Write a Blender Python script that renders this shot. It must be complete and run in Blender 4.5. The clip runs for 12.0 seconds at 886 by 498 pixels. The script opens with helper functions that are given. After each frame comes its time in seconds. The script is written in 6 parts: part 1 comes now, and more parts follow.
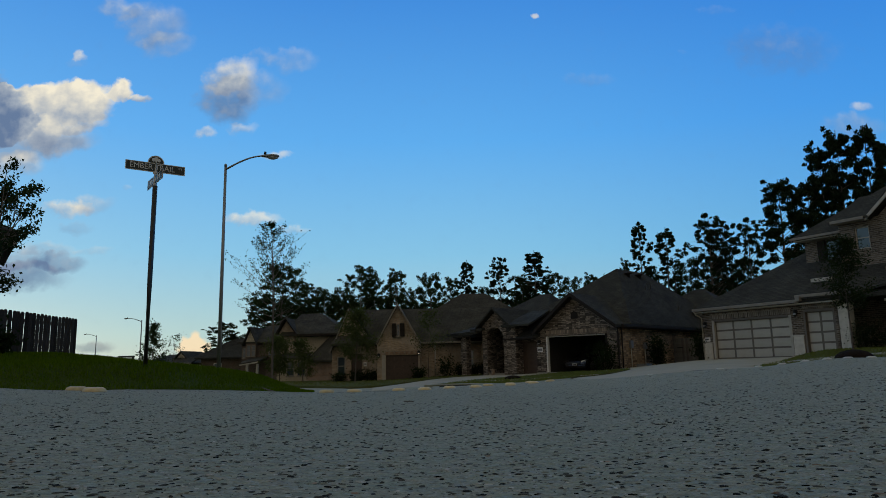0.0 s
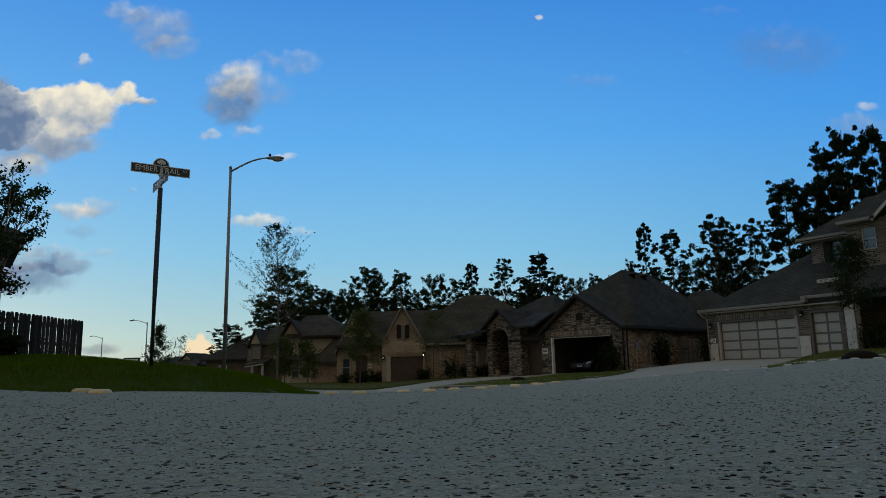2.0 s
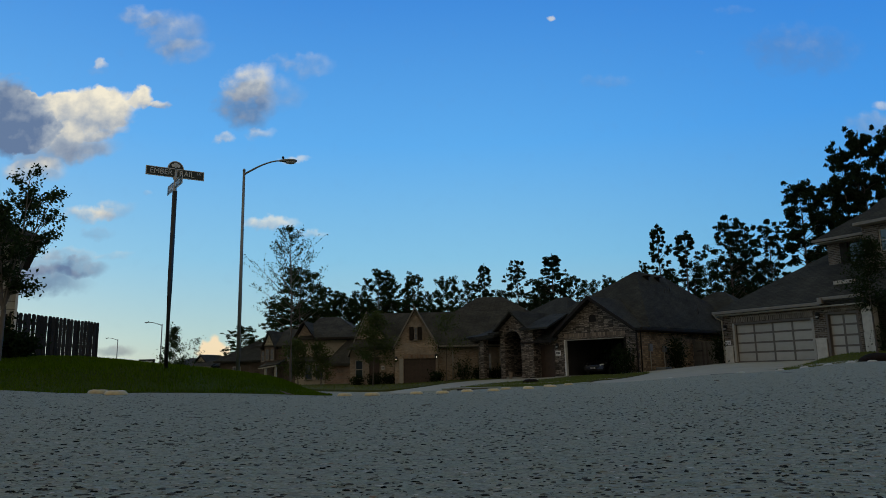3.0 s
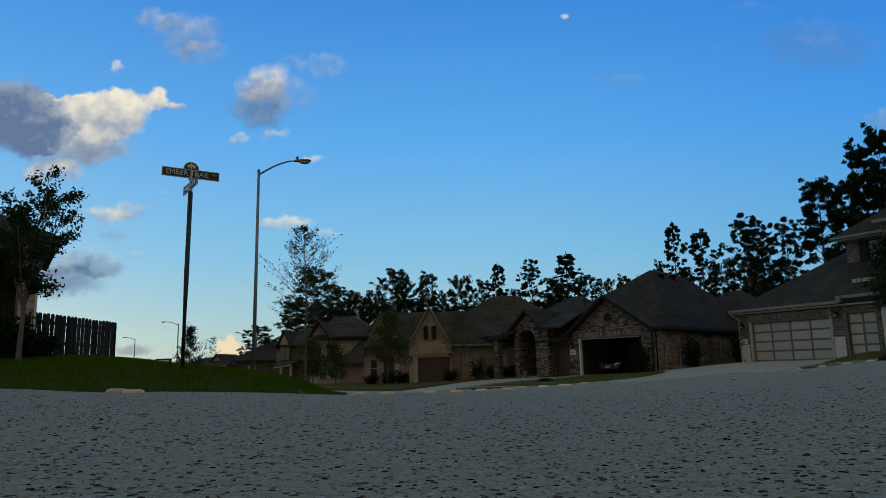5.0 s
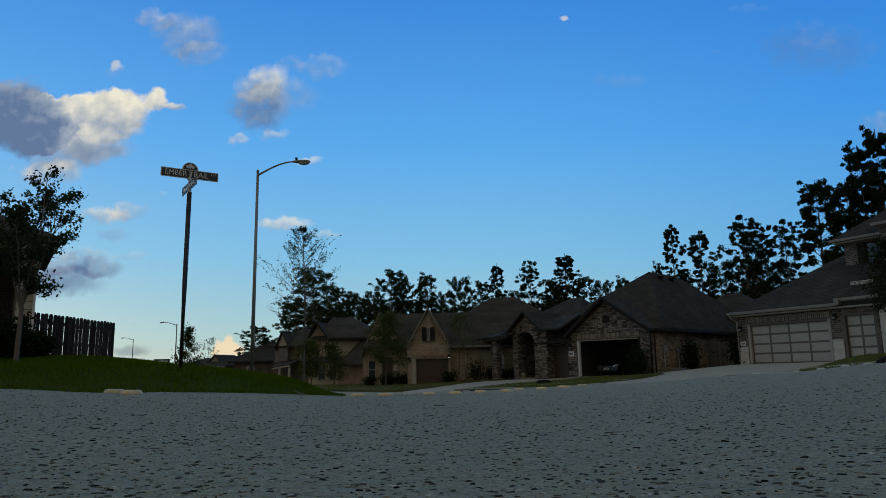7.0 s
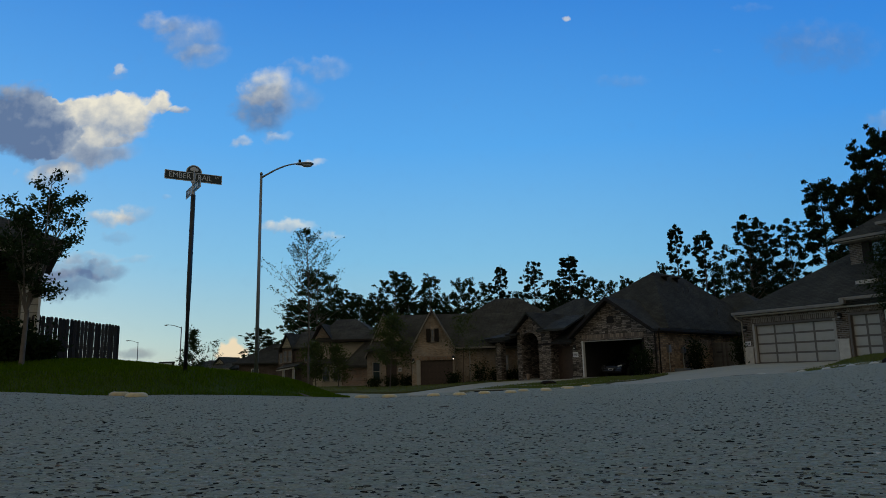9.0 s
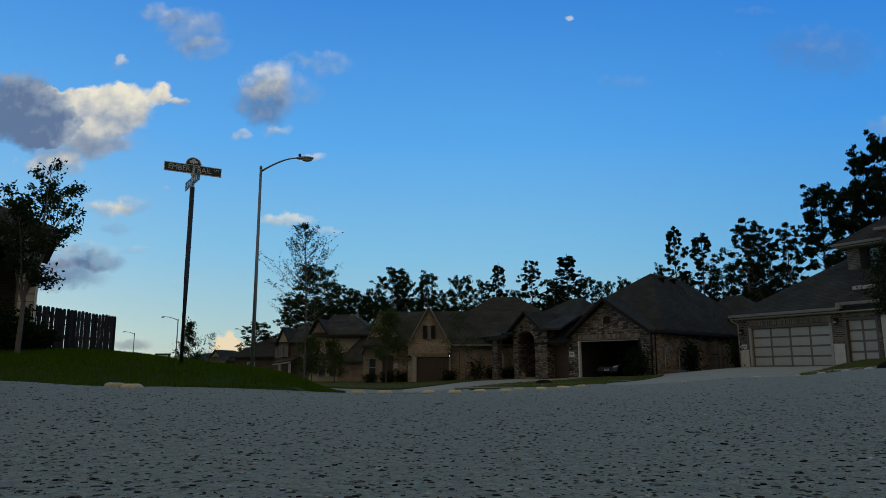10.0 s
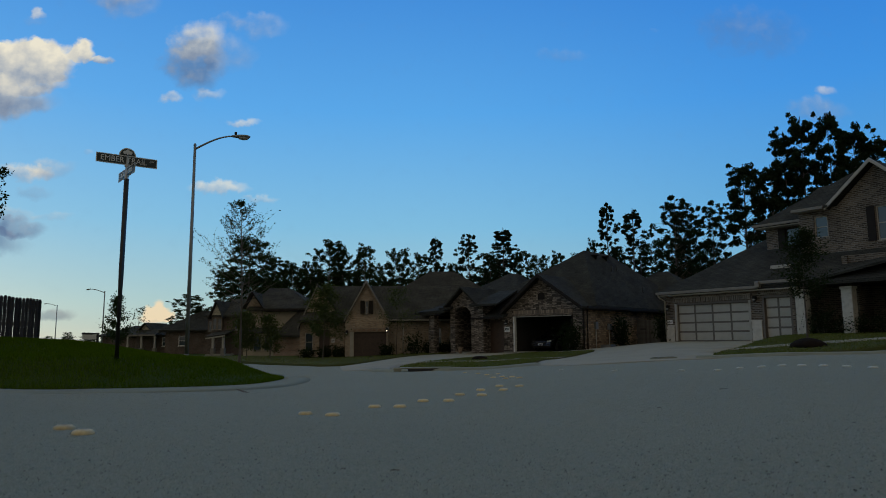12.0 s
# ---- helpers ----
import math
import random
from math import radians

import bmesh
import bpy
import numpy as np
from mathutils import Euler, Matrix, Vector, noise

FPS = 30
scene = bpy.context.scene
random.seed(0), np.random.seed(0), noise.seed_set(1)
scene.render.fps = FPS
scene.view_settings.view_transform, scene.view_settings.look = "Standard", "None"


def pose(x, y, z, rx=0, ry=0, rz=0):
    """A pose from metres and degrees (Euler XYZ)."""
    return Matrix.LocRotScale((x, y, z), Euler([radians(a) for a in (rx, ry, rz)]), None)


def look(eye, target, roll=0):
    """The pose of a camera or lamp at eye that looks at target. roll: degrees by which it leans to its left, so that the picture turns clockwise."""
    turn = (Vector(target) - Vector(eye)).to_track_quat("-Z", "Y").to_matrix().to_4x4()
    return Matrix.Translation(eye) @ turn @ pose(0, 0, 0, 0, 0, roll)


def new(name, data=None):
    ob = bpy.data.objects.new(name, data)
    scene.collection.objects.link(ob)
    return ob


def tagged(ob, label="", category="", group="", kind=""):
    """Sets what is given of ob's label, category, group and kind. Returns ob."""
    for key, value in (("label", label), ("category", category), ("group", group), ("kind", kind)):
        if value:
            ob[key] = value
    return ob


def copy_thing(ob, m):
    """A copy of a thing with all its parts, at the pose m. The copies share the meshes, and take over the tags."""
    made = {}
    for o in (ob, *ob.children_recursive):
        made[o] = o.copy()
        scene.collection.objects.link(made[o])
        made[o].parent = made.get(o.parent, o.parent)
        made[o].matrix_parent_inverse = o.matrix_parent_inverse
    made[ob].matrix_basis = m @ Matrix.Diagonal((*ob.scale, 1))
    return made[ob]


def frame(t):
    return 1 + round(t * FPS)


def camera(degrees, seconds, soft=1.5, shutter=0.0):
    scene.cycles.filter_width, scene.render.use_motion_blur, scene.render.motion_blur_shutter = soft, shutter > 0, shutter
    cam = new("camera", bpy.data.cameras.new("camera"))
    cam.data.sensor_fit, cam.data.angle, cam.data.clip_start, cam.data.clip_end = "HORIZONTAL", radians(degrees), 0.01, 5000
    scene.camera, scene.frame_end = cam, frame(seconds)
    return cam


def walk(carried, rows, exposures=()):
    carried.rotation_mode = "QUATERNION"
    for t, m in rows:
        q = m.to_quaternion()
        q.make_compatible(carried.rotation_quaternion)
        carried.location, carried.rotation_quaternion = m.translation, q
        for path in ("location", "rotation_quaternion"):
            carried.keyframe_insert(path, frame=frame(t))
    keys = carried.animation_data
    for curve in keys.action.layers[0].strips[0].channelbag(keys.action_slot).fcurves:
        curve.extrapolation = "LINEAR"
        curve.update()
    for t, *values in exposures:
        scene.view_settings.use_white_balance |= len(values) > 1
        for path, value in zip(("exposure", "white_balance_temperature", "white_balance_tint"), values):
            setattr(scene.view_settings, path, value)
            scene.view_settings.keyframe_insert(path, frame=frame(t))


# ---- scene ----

from mathutils.bvhtree import BVHTree
from mathutils.geometry import delaunay_2d_cdt

# ---- camera ----
cam = camera(66.0, 12.0, soft=0.65, shutter=0.1)
# seconds, x, y, z, yaw, pitch, roll
PATH = (
    (0.0, 0.0, 0.0, 0.09, -2.613, 9.748, 1.159), (0.5, 0.0, 0.0, 0.09, -2.728, 9.844, 0.93), (1.0, 0.0, 0.0, 0.09, -2.503, 9.862, 1.16), (1.5, 0.0, 0.0, 0.09, -2.3, 9.917, 1.406),
    (2.0, 0.0, 0.0, 0.09, -2.21, 9.881, 1.223), (2.5, 0.0, 0.0, 0.09, -1.718, 9.999, 1.119), (3.0, 0.0, 0.0, 0.09, -1.158, 10.062, 1.151), (4.8, 0.0, 0.0, 0.09, 0.096, 10.21, 0.949),
    (5.0, 0.0, 0.0, 0.09, 0.028, 10.015, 1.157), (5.5, 0.0, 0.0, 0.09, 0.059, 10.084, 1.052), (6.0, 0.0, 0.0, 0.09, -0.06, 9.921, 0.999), (6.5, 0.0, 0.0, 0.09, -0.076, 10.076, 0.848),
    (7.0, 0.0, 0.0, 0.09, -0.098, 10.12, 1.0), (8.8, 0.0, 0.0, 0.09, 0.253, 10.191, 1.25), (9.0, 0.0, 0.0, 0.09, 0.254, 10.233, 1.25), (9.5, 0.0, 0.0, 0.09, 0.12, 10.114, 0.36),
    (10.0, 0.0, 0.0, 0.09, -0.084, 9.998, 0.16), (10.5, 0.0, 0.0, 0.09, -0.226, 10.009, 0.36), (11.0, 0.0, 0.0, 0.09, -0.159, 10.04, 0.5), (11.5, 0.0, 0.0, 0.09, -0.486, 9.923, 0.42),
    (11.6, 0.0, 0.0, 0.09, -0.78, 9.9, 0.9), (11.7, -0.01, -0.03, 0.138, -2.57, 8.53, 0.1), (11.8, -0.03, -0.08, 0.202, -3.46, 7.36, 0.7), (11.9, -0.05, -0.13, 0.29, -4.35, 7.33, 0.15),
    (12.0, -0.073, -0.184, 0.45, -5.37, 7.47, 0.42))
walk(cam, [(t, pose(x, y, z, 90 + pitch, roll, yaw)) for t, x, y, z, yaw, pitch, roll in PATH], exposures=((0.0, 0.0, 6600, 10), (5.0, -0.05, 6480, 10), (9.0, -0.1, 6290, 10), (12.0, -0.12, 6450, 10)))

# ---- sky and light ----
world = bpy.data.worlds.new("evening_sky")
scene.world = world
world.use_nodes = True
SUN_UP, SUN_TURN = radians(6), radians(-35)


def build_sky(tree):
    tree.nodes.clear()
    add = tree.nodes.new

    def wire(value, socket):
        if isinstance(value, (int, float)):
            socket.default_value = value
        elif isinstance(value, tuple):
            socket.default_value = value
        else:
            tree.links.new(value, socket)

    def calc(op, a, b=0.0, c=None, clamp=False):
        n = add("ShaderNodeMath")
        n.operation, n.use_clamp = op, clamp
        wire(a, n.inputs[0])
        wire(b, n.inputs[1])
        if c is not None:
            wire(c, n.inputs[2])
        return n.outputs[0]

    def mixed(f, a, b, mode="MIX"):
        n = add("ShaderNodeMix")
        n.data_type, n.blend_type = "RGBA", mode
        wire(f, n.inputs[0])
        wire(a, n.inputs[6])
        wire(b, n.inputs[7])
        return n.outputs[2]

    def span(value, a, b):
        n = add("ShaderNodeMapRange")
        n.interpolation_type = "SMOOTHSTEP"
        wire(value, n.inputs[0])
        n.inputs[1].default_value, n.inputs[2].default_value = a, b
        return n.outputs[0]

    way = add("ShaderNodeTexCoord").outputs["Generated"]
    split = add("ShaderNodeSeparateXYZ")
    wire(way, split.inputs[0])
    ahead = calc("MAXIMUM", split.outputs[1], 0.02)
    east, up = calc("DIVIDE", split.outputs[0], ahead), calc("DIVIDE", split.outputs[2], ahead)
    flat = add("ShaderNodeCombineXYZ")
    wire(east, flat.inputs[0])
    wire(up, flat.inputs[1])

    def ruffle(scale, detail=4.0, shift=0.0):
        n = add("ShaderNodeTexNoise")
        n.inputs["Scale"].default_value, n.inputs["Detail"].default_value = scale, detail
        m = add("ShaderNodeVectorMath")
        m.operation = "ADD"
        wire(flat.outputs[0], m.inputs[0])
        m.inputs[1].default_value = (shift, shift * 1.7, 0)
        wire(m.outputs[0], n.inputs["Vector"])
        return calc("SUBTRACT", n.outputs["Fac"], 0.5)

    fine = ruffle(45, 5, 3.1)
    fine_up = ruffle(50, 5, 5.3)
    broad, broad_up = ruffle(16), ruffle(16, 4, 7.7)

    weight, lit_sum = 0.0, 0.0
    # the bank billows; the wisps stay thin and flat, with torn edges
    for rows, swell, torn in ((BANK, 0.075, 0.030), (MIDDLING, 0.055, 0.028), (WISPS, 0.024, 0.030), (LOW, 0.012, 0.020)):
        east2 = calc("MULTIPLY_ADD", fine, torn, calc("MULTIPLY_ADD", broad, swell, east))
        up2 = calc("MULTIPLY_ADD", fine_up, torn * 0.8, calc("MULTIPLY_ADD", broad_up, swell * 0.6, up))
        for cx, cy, rx, ry, body, shine in rows:
            vx = calc("MULTIPLY", calc("SUBTRACT", east2, cx), 1 / rx)
            vy = calc("MULTIPLY", calc("SUBTRACT", up2, cy), 1 / ry)
            far = calc("ADD", calc("MULTIPLY", vx, vx), calc("MULTIPLY", vy, vy))
            d = calc("MULTIPLY", calc("SUBTRACT", 1.25, far, clamp=True), body)
            lit = calc("ADD", calc("MULTIPLY", calc("ADD", vy, calc("MULTIPLY", vx, 0.35)), 0.2), shine)
            weight = calc("ADD", weight, d)
            lit_sum = calc("ADD", lit_sum, calc("MULTIPLY", d, lit))
    lit = calc("DIVIDE", lit_sum, calc("MAXIMUM", weight, 0.001))
    lit = calc("ADD", lit, calc("ADD", calc("MULTIPLY", fine, 0.6), calc("MULTIPLY", ruffle(22, 3, 9.1), 0.5)), clamp=True)
    cover = span(calc("ADD", weight, calc("MULTIPLY", fine, 0.45)), -0.02, 1.1)
    cover = calc("MULTIPLY", cover, calc("GREATER_THAN", split.outputs[1], 0.05))

    height = add("ShaderNodeValToRGB")
    wire(split.outputs[2], height.inputs[0])
    # blue ahead; overhead, out of view, a made-up pale tone that lights the ground
    stops = ((0.0, (0.46, 0.60, 0.55, 1)), (0.05, (0.405, 0.625, 0.65, 1)), (0.16, (0.235, 0.56, 0.815, 1)), (0.32, (0.11, 0.43, 0.90, 1)),
             (0.5, (0.052, 0.275, 0.77, 1)), (0.58, (0.065, 0.265, 0.70, 1)), (0.75, (0.345, 0.365, 0.29, 1)), (1.0, (0.42, 0.42, 0.31, 1)))
    ramp = height.color_ramp
    while len(ramp.elements) < len(stops):
        ramp.elements.new(0.5)
    for e, (at, colour) in zip(ramp.elements, stops):
        e.position, e.color = at, colour
    air = add("ShaderNodeTexSky")
    air.sky_type, air.sun_disc, air.sun_elevation, air.sun_rotation = "NISHITA", False, SUN_UP, SUN_TURN
    air.air_density, air.dust_density, air.ozone_density = 1.0, 0.6, 2.0
    thin = mixed(1.0, air.outputs[0], (0.1, 0.1, 0.1, 1), "MULTIPLY")
    blue = mixed(0.06, height.outputs[0], thin)
    dusk = span(east, 0.0, 0.85)
    blue = mixed(calc("MULTIPLY", dusk, 0.95), blue, mixed(1.0, blue, (0.52, 0.75, 0.94, 1), "MULTIPLY"))
    # unseen sky behind, its warm grey chosen to light the house fronts
    blue = mixed(span(split.outputs[1], 0.15, -0.35), blue, (0.295, 0.275, 0.235, 1))
    glow = add("ShaderNodeValToRGB")
    wire(lit, glow.inputs[0])
    glow.color_ramp.elements[0].position, glow.color_ramp.elements[0].color = 0.1, (0.13, 0.20, 0.34, 1)
    glow.color_ramp.elements[1].position, glow.color_ramp.elements[1].color = 0.9, (0.90, 0.84, 0.68, 1)
    mid = glow.color_ramp.elements.new(0.5)
    mid.color = (0.36, 0.42, 0.50, 1)
    warm = mixed(span(up, 0.16, 0.02), glow.outputs[0], (1.0, 0.88, 0.72, 1), "MULTIPLY")
    back = add("ShaderNodeBackground")
    wire(mixed(cover, blue, warm), back.inputs[0])
    back.inputs[1].default_value = 1.0
    tree.links.new(back.outputs[0], add("ShaderNodeOutputWorld").inputs[0])


# clouds: east and up per metre ahead, half widths, body, brightness
BANK = (
    (-0.535, 0.406, 0.061, 0.030, 1.50, 0.74), (-0.485, 0.404, 0.048, 0.028, 1.30, 0.68), (-0.569, 0.418, 0.040, 0.019, 1.00, 0.68), (-0.544, 0.362, 0.042, 0.019, 1.20, 0.62),
    (-0.491, 0.373, 0.039, 0.019, 0.90, 0.58), (-0.430, 0.422, 0.025, 0.015, 1.20, 0.74), (-0.403, 0.411, 0.015, 0.007, 0.80, 0.63), (-0.606, 0.383, 0.049, 0.043, 1.70, 0.12),
    (-0.646, 0.397, 0.062, 0.061, 1.70, 0.10), (-0.604, 0.432, 0.018, 0.009, 0.90, 0.68), (-0.563, 0.339, 0.075, 0.032, 0.62, 0.42), (-0.522, 0.345, 0.060, 0.026, 0.50, 0.46),
)
MIDDLING = (
    (-0.272, 0.447, 0.041, 0.029, 0.70, 0.66), (-0.273, 0.406, 0.046, 0.037, 0.74, 0.20), (-0.220, 0.425, 0.037, 0.032, 0.34, 0.42), (-0.177, 0.471, 0.037, 0.021, 0.34, 0.56),
    (-0.229, 0.476, 0.028, 0.012, 0.25, 0.50), (-0.394, 0.531, 0.052, 0.040, 0.49, 0.42), (-0.447, 0.556, 0.041, 0.017, 0.41, 0.50), (-0.371, 0.494, 0.040, 0.021, 0.37, 0.45),
    (-0.589, 0.306, 0.056, 0.020, 0.70, 0.60), (-0.563, 0.137, 0.073, 0.023, 0.70, 0.16), (-0.507, 0.159, 0.040, 0.016, 0.66, 0.18), (-0.585, 0.162, 0.061, 0.020, 0.57, 0.30),
    (0.600, 0.490, 0.100, 0.045, 0.33, 0.13), (0.700, 0.360, 0.057, 0.021, 0.37, 0.36),
)
WISPS = (
    (-0.500, 0.479, 0.011, 0.010, 0.56, 0.75), (-0.505, 0.465, 0.014, 0.008, 0.24, 0.40), (-0.305, 0.355, 0.017, 0.010, 0.52, 0.72), (-0.255, 0.361, 0.023, 0.011, 0.44, 0.66),
    (-0.502, 0.239, 0.036, 0.013, 0.60, 0.66), (-0.464, 0.246, 0.033, 0.016, 0.40, 0.52), (-0.488, 0.209, 0.026, 0.012, 0.36, 0.28), (-0.526, 0.179, 0.045, 0.011, 0.40, 0.50),
    (-0.460, 0.176, 0.029, 0.007, 0.32, 0.55), (-0.231, 0.221, 0.043, 0.010, 0.58, 0.74), (-0.171, 0.206, 0.026, 0.005, 0.36, 0.66), (-0.198, 0.321, 0.024, 0.007, 0.48, 0.74),
)
LOW = (
    (0.203, 0.547, 0.006, 0.0045, 0.62, 0.72), (0.500, 0.559, 0.032, 0.009, 0.16, 0.45), (0.722, 0.393, 0.021, 0.008, 0.42, 0.72), (0.285, 0.440, 0.044, 0.012, 0.24, 0.36),
    (0.438, 0.486, 0.009, 0.004, 0.12, 0.50), (-0.309, 0.046, 0.009, 0.011, 1.20, 1.10), (-0.319, 0.040, 0.010, 0.009, 1.10, 1.05), (-0.300, 0.039, 0.010, 0.008, 1.10, 1.00),
    (-0.310, 0.032, 0.024, 0.008, 1.20, 1.00), (-0.289, 0.034, 0.008, 0.007, 0.90, 0.95), (-0.451, 0.036, 0.032, 0.009, 0.60, 0.22), (-0.416, 0.271, 0.011, 0.005, 0.25, 0.50),
)
build_sky(world.node_tree)

sun = new("sun", bpy.data.lights.new("sun", "SUN"))
sun.data.energy, sun.data.angle, sun.data.color = 0.32, radians(12), (1.0, 0.86, 0.68)
sun.matrix_world = look((-30 * math.sin(radians(35)), 30 * math.cos(radians(35)), 4.2), (0, 0, 0))


# ---- materials ----
def material(name, shade, rough=0.8, spots=(), bump=(), metal=0.0, island=0.0, spread=0.0, spec=0.5):
    """shade: base colour. spots: (scale, colour, strength) noise stains. bump: (scale, height, strength)."""
    m = bpy.data.materials.new(name)
    m.use_nodes = True
    nodes, links = m.node_tree.nodes, m.node_tree.links
    b = nodes["Principled BSDF"]
    b.inputs["Roughness"].default_value, b.inputs["Metallic"].default_value = rough, metal
    b.inputs["Specular IOR Level"].default_value = spec
    b.inputs["Base Color"].default_value = (*shade, 1)
    where = nodes.new("ShaderNodeTexCoord").outputs["Object"]
    last = None
    for scale, colour, strength in spots:
        n = nodes.new("ShaderNodeTexNoise")
        n.inputs["Scale"].default_value, n.inputs["Detail"].default_value = scale, 5
        links.new(where, n.inputs["Vector"])
        r = nodes.new("ShaderNodeMapRange")
        r.inputs[1].default_value, r.inputs[2].default_value, r.inputs[4].default_value = 0.42, 0.68, strength
        links.new(n.outputs["Fac"], r.inputs[0])
        x = nodes.new("ShaderNodeMix")
        x.data_type = "RGBA"
        links.new(r.outputs[0], x.inputs[0])
        if last:
            links.new(last, x.inputs[6])
        else:
            x.inputs[6].default_value = (*shade, 1)
        x.inputs[7].default_value = (*colour, 1)
        last = x.outputs[2]
    if island or spread:
        source = nodes.new("ShaderNodeNewGeometry").outputs["Random Per Island"] if island else nodes.new("ShaderNodeObjectInfo").outputs["Random"]
        amount = island or spread
        v = nodes.new("ShaderNodeMapRange")
        v.inputs[3].default_value, v.inputs[4].default_value = 1 - amount, 1 + amount
        links.new(source, v.inputs[0])
        h = nodes.new("ShaderNodeHueSaturation")
        links.new(v.outputs[0], h.inputs["Value"])
        if last:
            links.new(last, h.inputs["Color"])
        else:
            h.inputs["Color"].default_value = (*shade, 1)
        last = h.outputs[0]
    if last:
        links.new(last, b.inputs["Base Color"])
    normal = None
    for scale, height, strength in bump:
        n = nodes.new("ShaderNodeTexNoise")
        n.inputs["Scale"].default_value, n.inputs["Detail"].default_value = scale, 4
        links.new(where, n.inputs["Vector"])
        u = nodes.new("ShaderNodeBump")
        u.inputs["Distance"].default_value, u.inputs["Strength"].default_value = height, strength
        links.new(n.outputs["Fac"], u.inputs["Height"])
        if normal:
            links.new(normal, u.inputs["Normal"])
        normal = u.outputs[0]
    if normal:
        links.new(normal, b.inputs["Normal"])
    return m


def coursed(name, one, two, mortar, width, row, joint=0.012, rough=0.9, squash=1.0, slope=1.0, depth=0.012, uneven=0.0):
    """Bricks, stones or shingles in courses, on upright or sloping faces square to the object's axes."""
    m = bpy.data.materials.new(name)
    m.use_nodes = True
    nodes, links = m.node_tree.nodes, m.node_tree.links
    b = nodes["Principled BSDF"]
    b.inputs["Roughness"].default_value, b.inputs["Specular IOR Level"].default_value = rough, 0.12
    split = nodes.new("ShaderNodeSeparateXYZ")
    where = nodes.new("ShaderNodeTexCoord").outputs["Object"]
    links.new(where, split.inputs[0])
    along = nodes.new("ShaderNodeMath")
    links.new(split.outputs[0], along.inputs[0])
    links.new(split.outputs[1], along.inputs[1])
    up = nodes.new("ShaderNodeMath")
    up.operation = "MULTIPLY"
    links.new(split.outputs[2], up.inputs[0])
    up.inputs[1].default_value = slope
    both = nodes.new("ShaderNodeCombineXYZ")
    links.new(along.outputs[0], both.inputs[0])
    links.new(up.outputs[0], both.inputs[1])
    source = both.outputs[0]
    if uneven:
        wob = nodes.new("ShaderNodeTexNoise")
        wob.inputs["Scale"].default_value = 2.2
        links.new(where, wob.inputs["Vector"])
        sc = nodes.new("ShaderNodeVectorMath")
        sc.operation = "MULTIPLY_ADD"
        links.new(wob.outputs["Color"], sc.inputs[0])
        sc.inputs[1].default_value = (uneven, uneven, 0)
        links.new(source, sc.inputs[2])
        source = sc.outputs[0]
    brick = nodes.new("ShaderNodeTexBrick")
    links.new(source, brick.inputs["Vector"])
    for key, value in (("Color1", (*one, 1)), ("Color2", (*two, 1)), ("Mortar", (*mortar, 1)), ("Scale", 1.0), ("Mortar Size", joint),
                       ("Brick Width", width), ("Row Height", row), ("Bias", 0.0)):
        brick.inputs[key].default_value = value
    brick.squash, brick.squash_frequency, brick.offset = squash, 2, 0.5
    n = nodes.new("ShaderNodeTexNoise")
    n.inputs["Scale"].default_value, n.inputs["Detail"].default_value = 0.9, 5
    links.new(where, n.inputs["Vector"])
    r = nodes.new("ShaderNodeMapRange")
    r.inputs[1].default_value, r.inputs[2].default_value, r.inputs[3].default_value, r.inputs[4].default_value = 0.3, 0.7, 0.72, 1.25
    links.new(n.outputs["Fac"], r.inputs[0])
    g = nodes.new("ShaderNodeTexNoise")
    g.inputs["Scale"].default_value = 14
    links.new(where, g.inputs["Vector"])
    k = nodes.new("ShaderNodeMath")
    k.operation = "MULTIPLY_ADD"
    links.new(g.outputs["Fac"], k.inputs[0])
    k.inputs[1].default_value = 0.5
    k.inputs[2].default_value = 0.75
    q = nodes.new("ShaderNodeMath")
    q.operation = "MULTIPLY"
    links.new(k.outputs[0], q.inputs[0])
    links.new(r.outputs[0], q.inputs[1])
    h = nodes.new("ShaderNodeHueSaturation")
    links.new(brick.outputs["Color"], h.inputs["Color"])
    links.new(q.outputs[0], h.inputs["Value"])
    links.new(h.outputs[0], b.inputs["Base Color"])
    u = nodes.new("ShaderNodeBump")
    u.invert = True
    u.inputs["Distance"].default_value, u.inputs["Strength"].default_value = depth, 0.8
    links.new(brick.outputs["Fac"], u.inputs["Height"])
    links.new(u.outputs[0], b.inputs["Normal"])
    return m


def glow_material(name, shade, power):
    m = bpy.data.materials.new(name)
    m.use_nodes = True
    b = m.node_tree.nodes["Principled BSDF"]
    b.inputs["Emission Color"].default_value, b.inputs["Emission Strength"].default_value = (*shade, 1), power
    return m


def leaf_material(name, shade, spread=0.35):
    m = material(name, shade, rough=0.85, island=spread, spec=0.04)
    nodes, links = m.node_tree.nodes, m.node_tree.links
    b = nodes["Principled BSDF"]
    t = nodes.new("ShaderNodeBsdfTranslucent")
    t.inputs[0].default_value = (shade[0] * 1.3, shade[1] * 1.5, shade[2] * 0.8, 1)
    x = nodes.new("ShaderNodeMixShader")
    x.inputs[0].default_value = 0.25
    links.new(b.outputs[0], x.inputs[1])
    links.new(t.outputs[0], x.inputs[2])
    links.new(x.outputs[0], nodes["Material Output"].inputs[0])
    return m


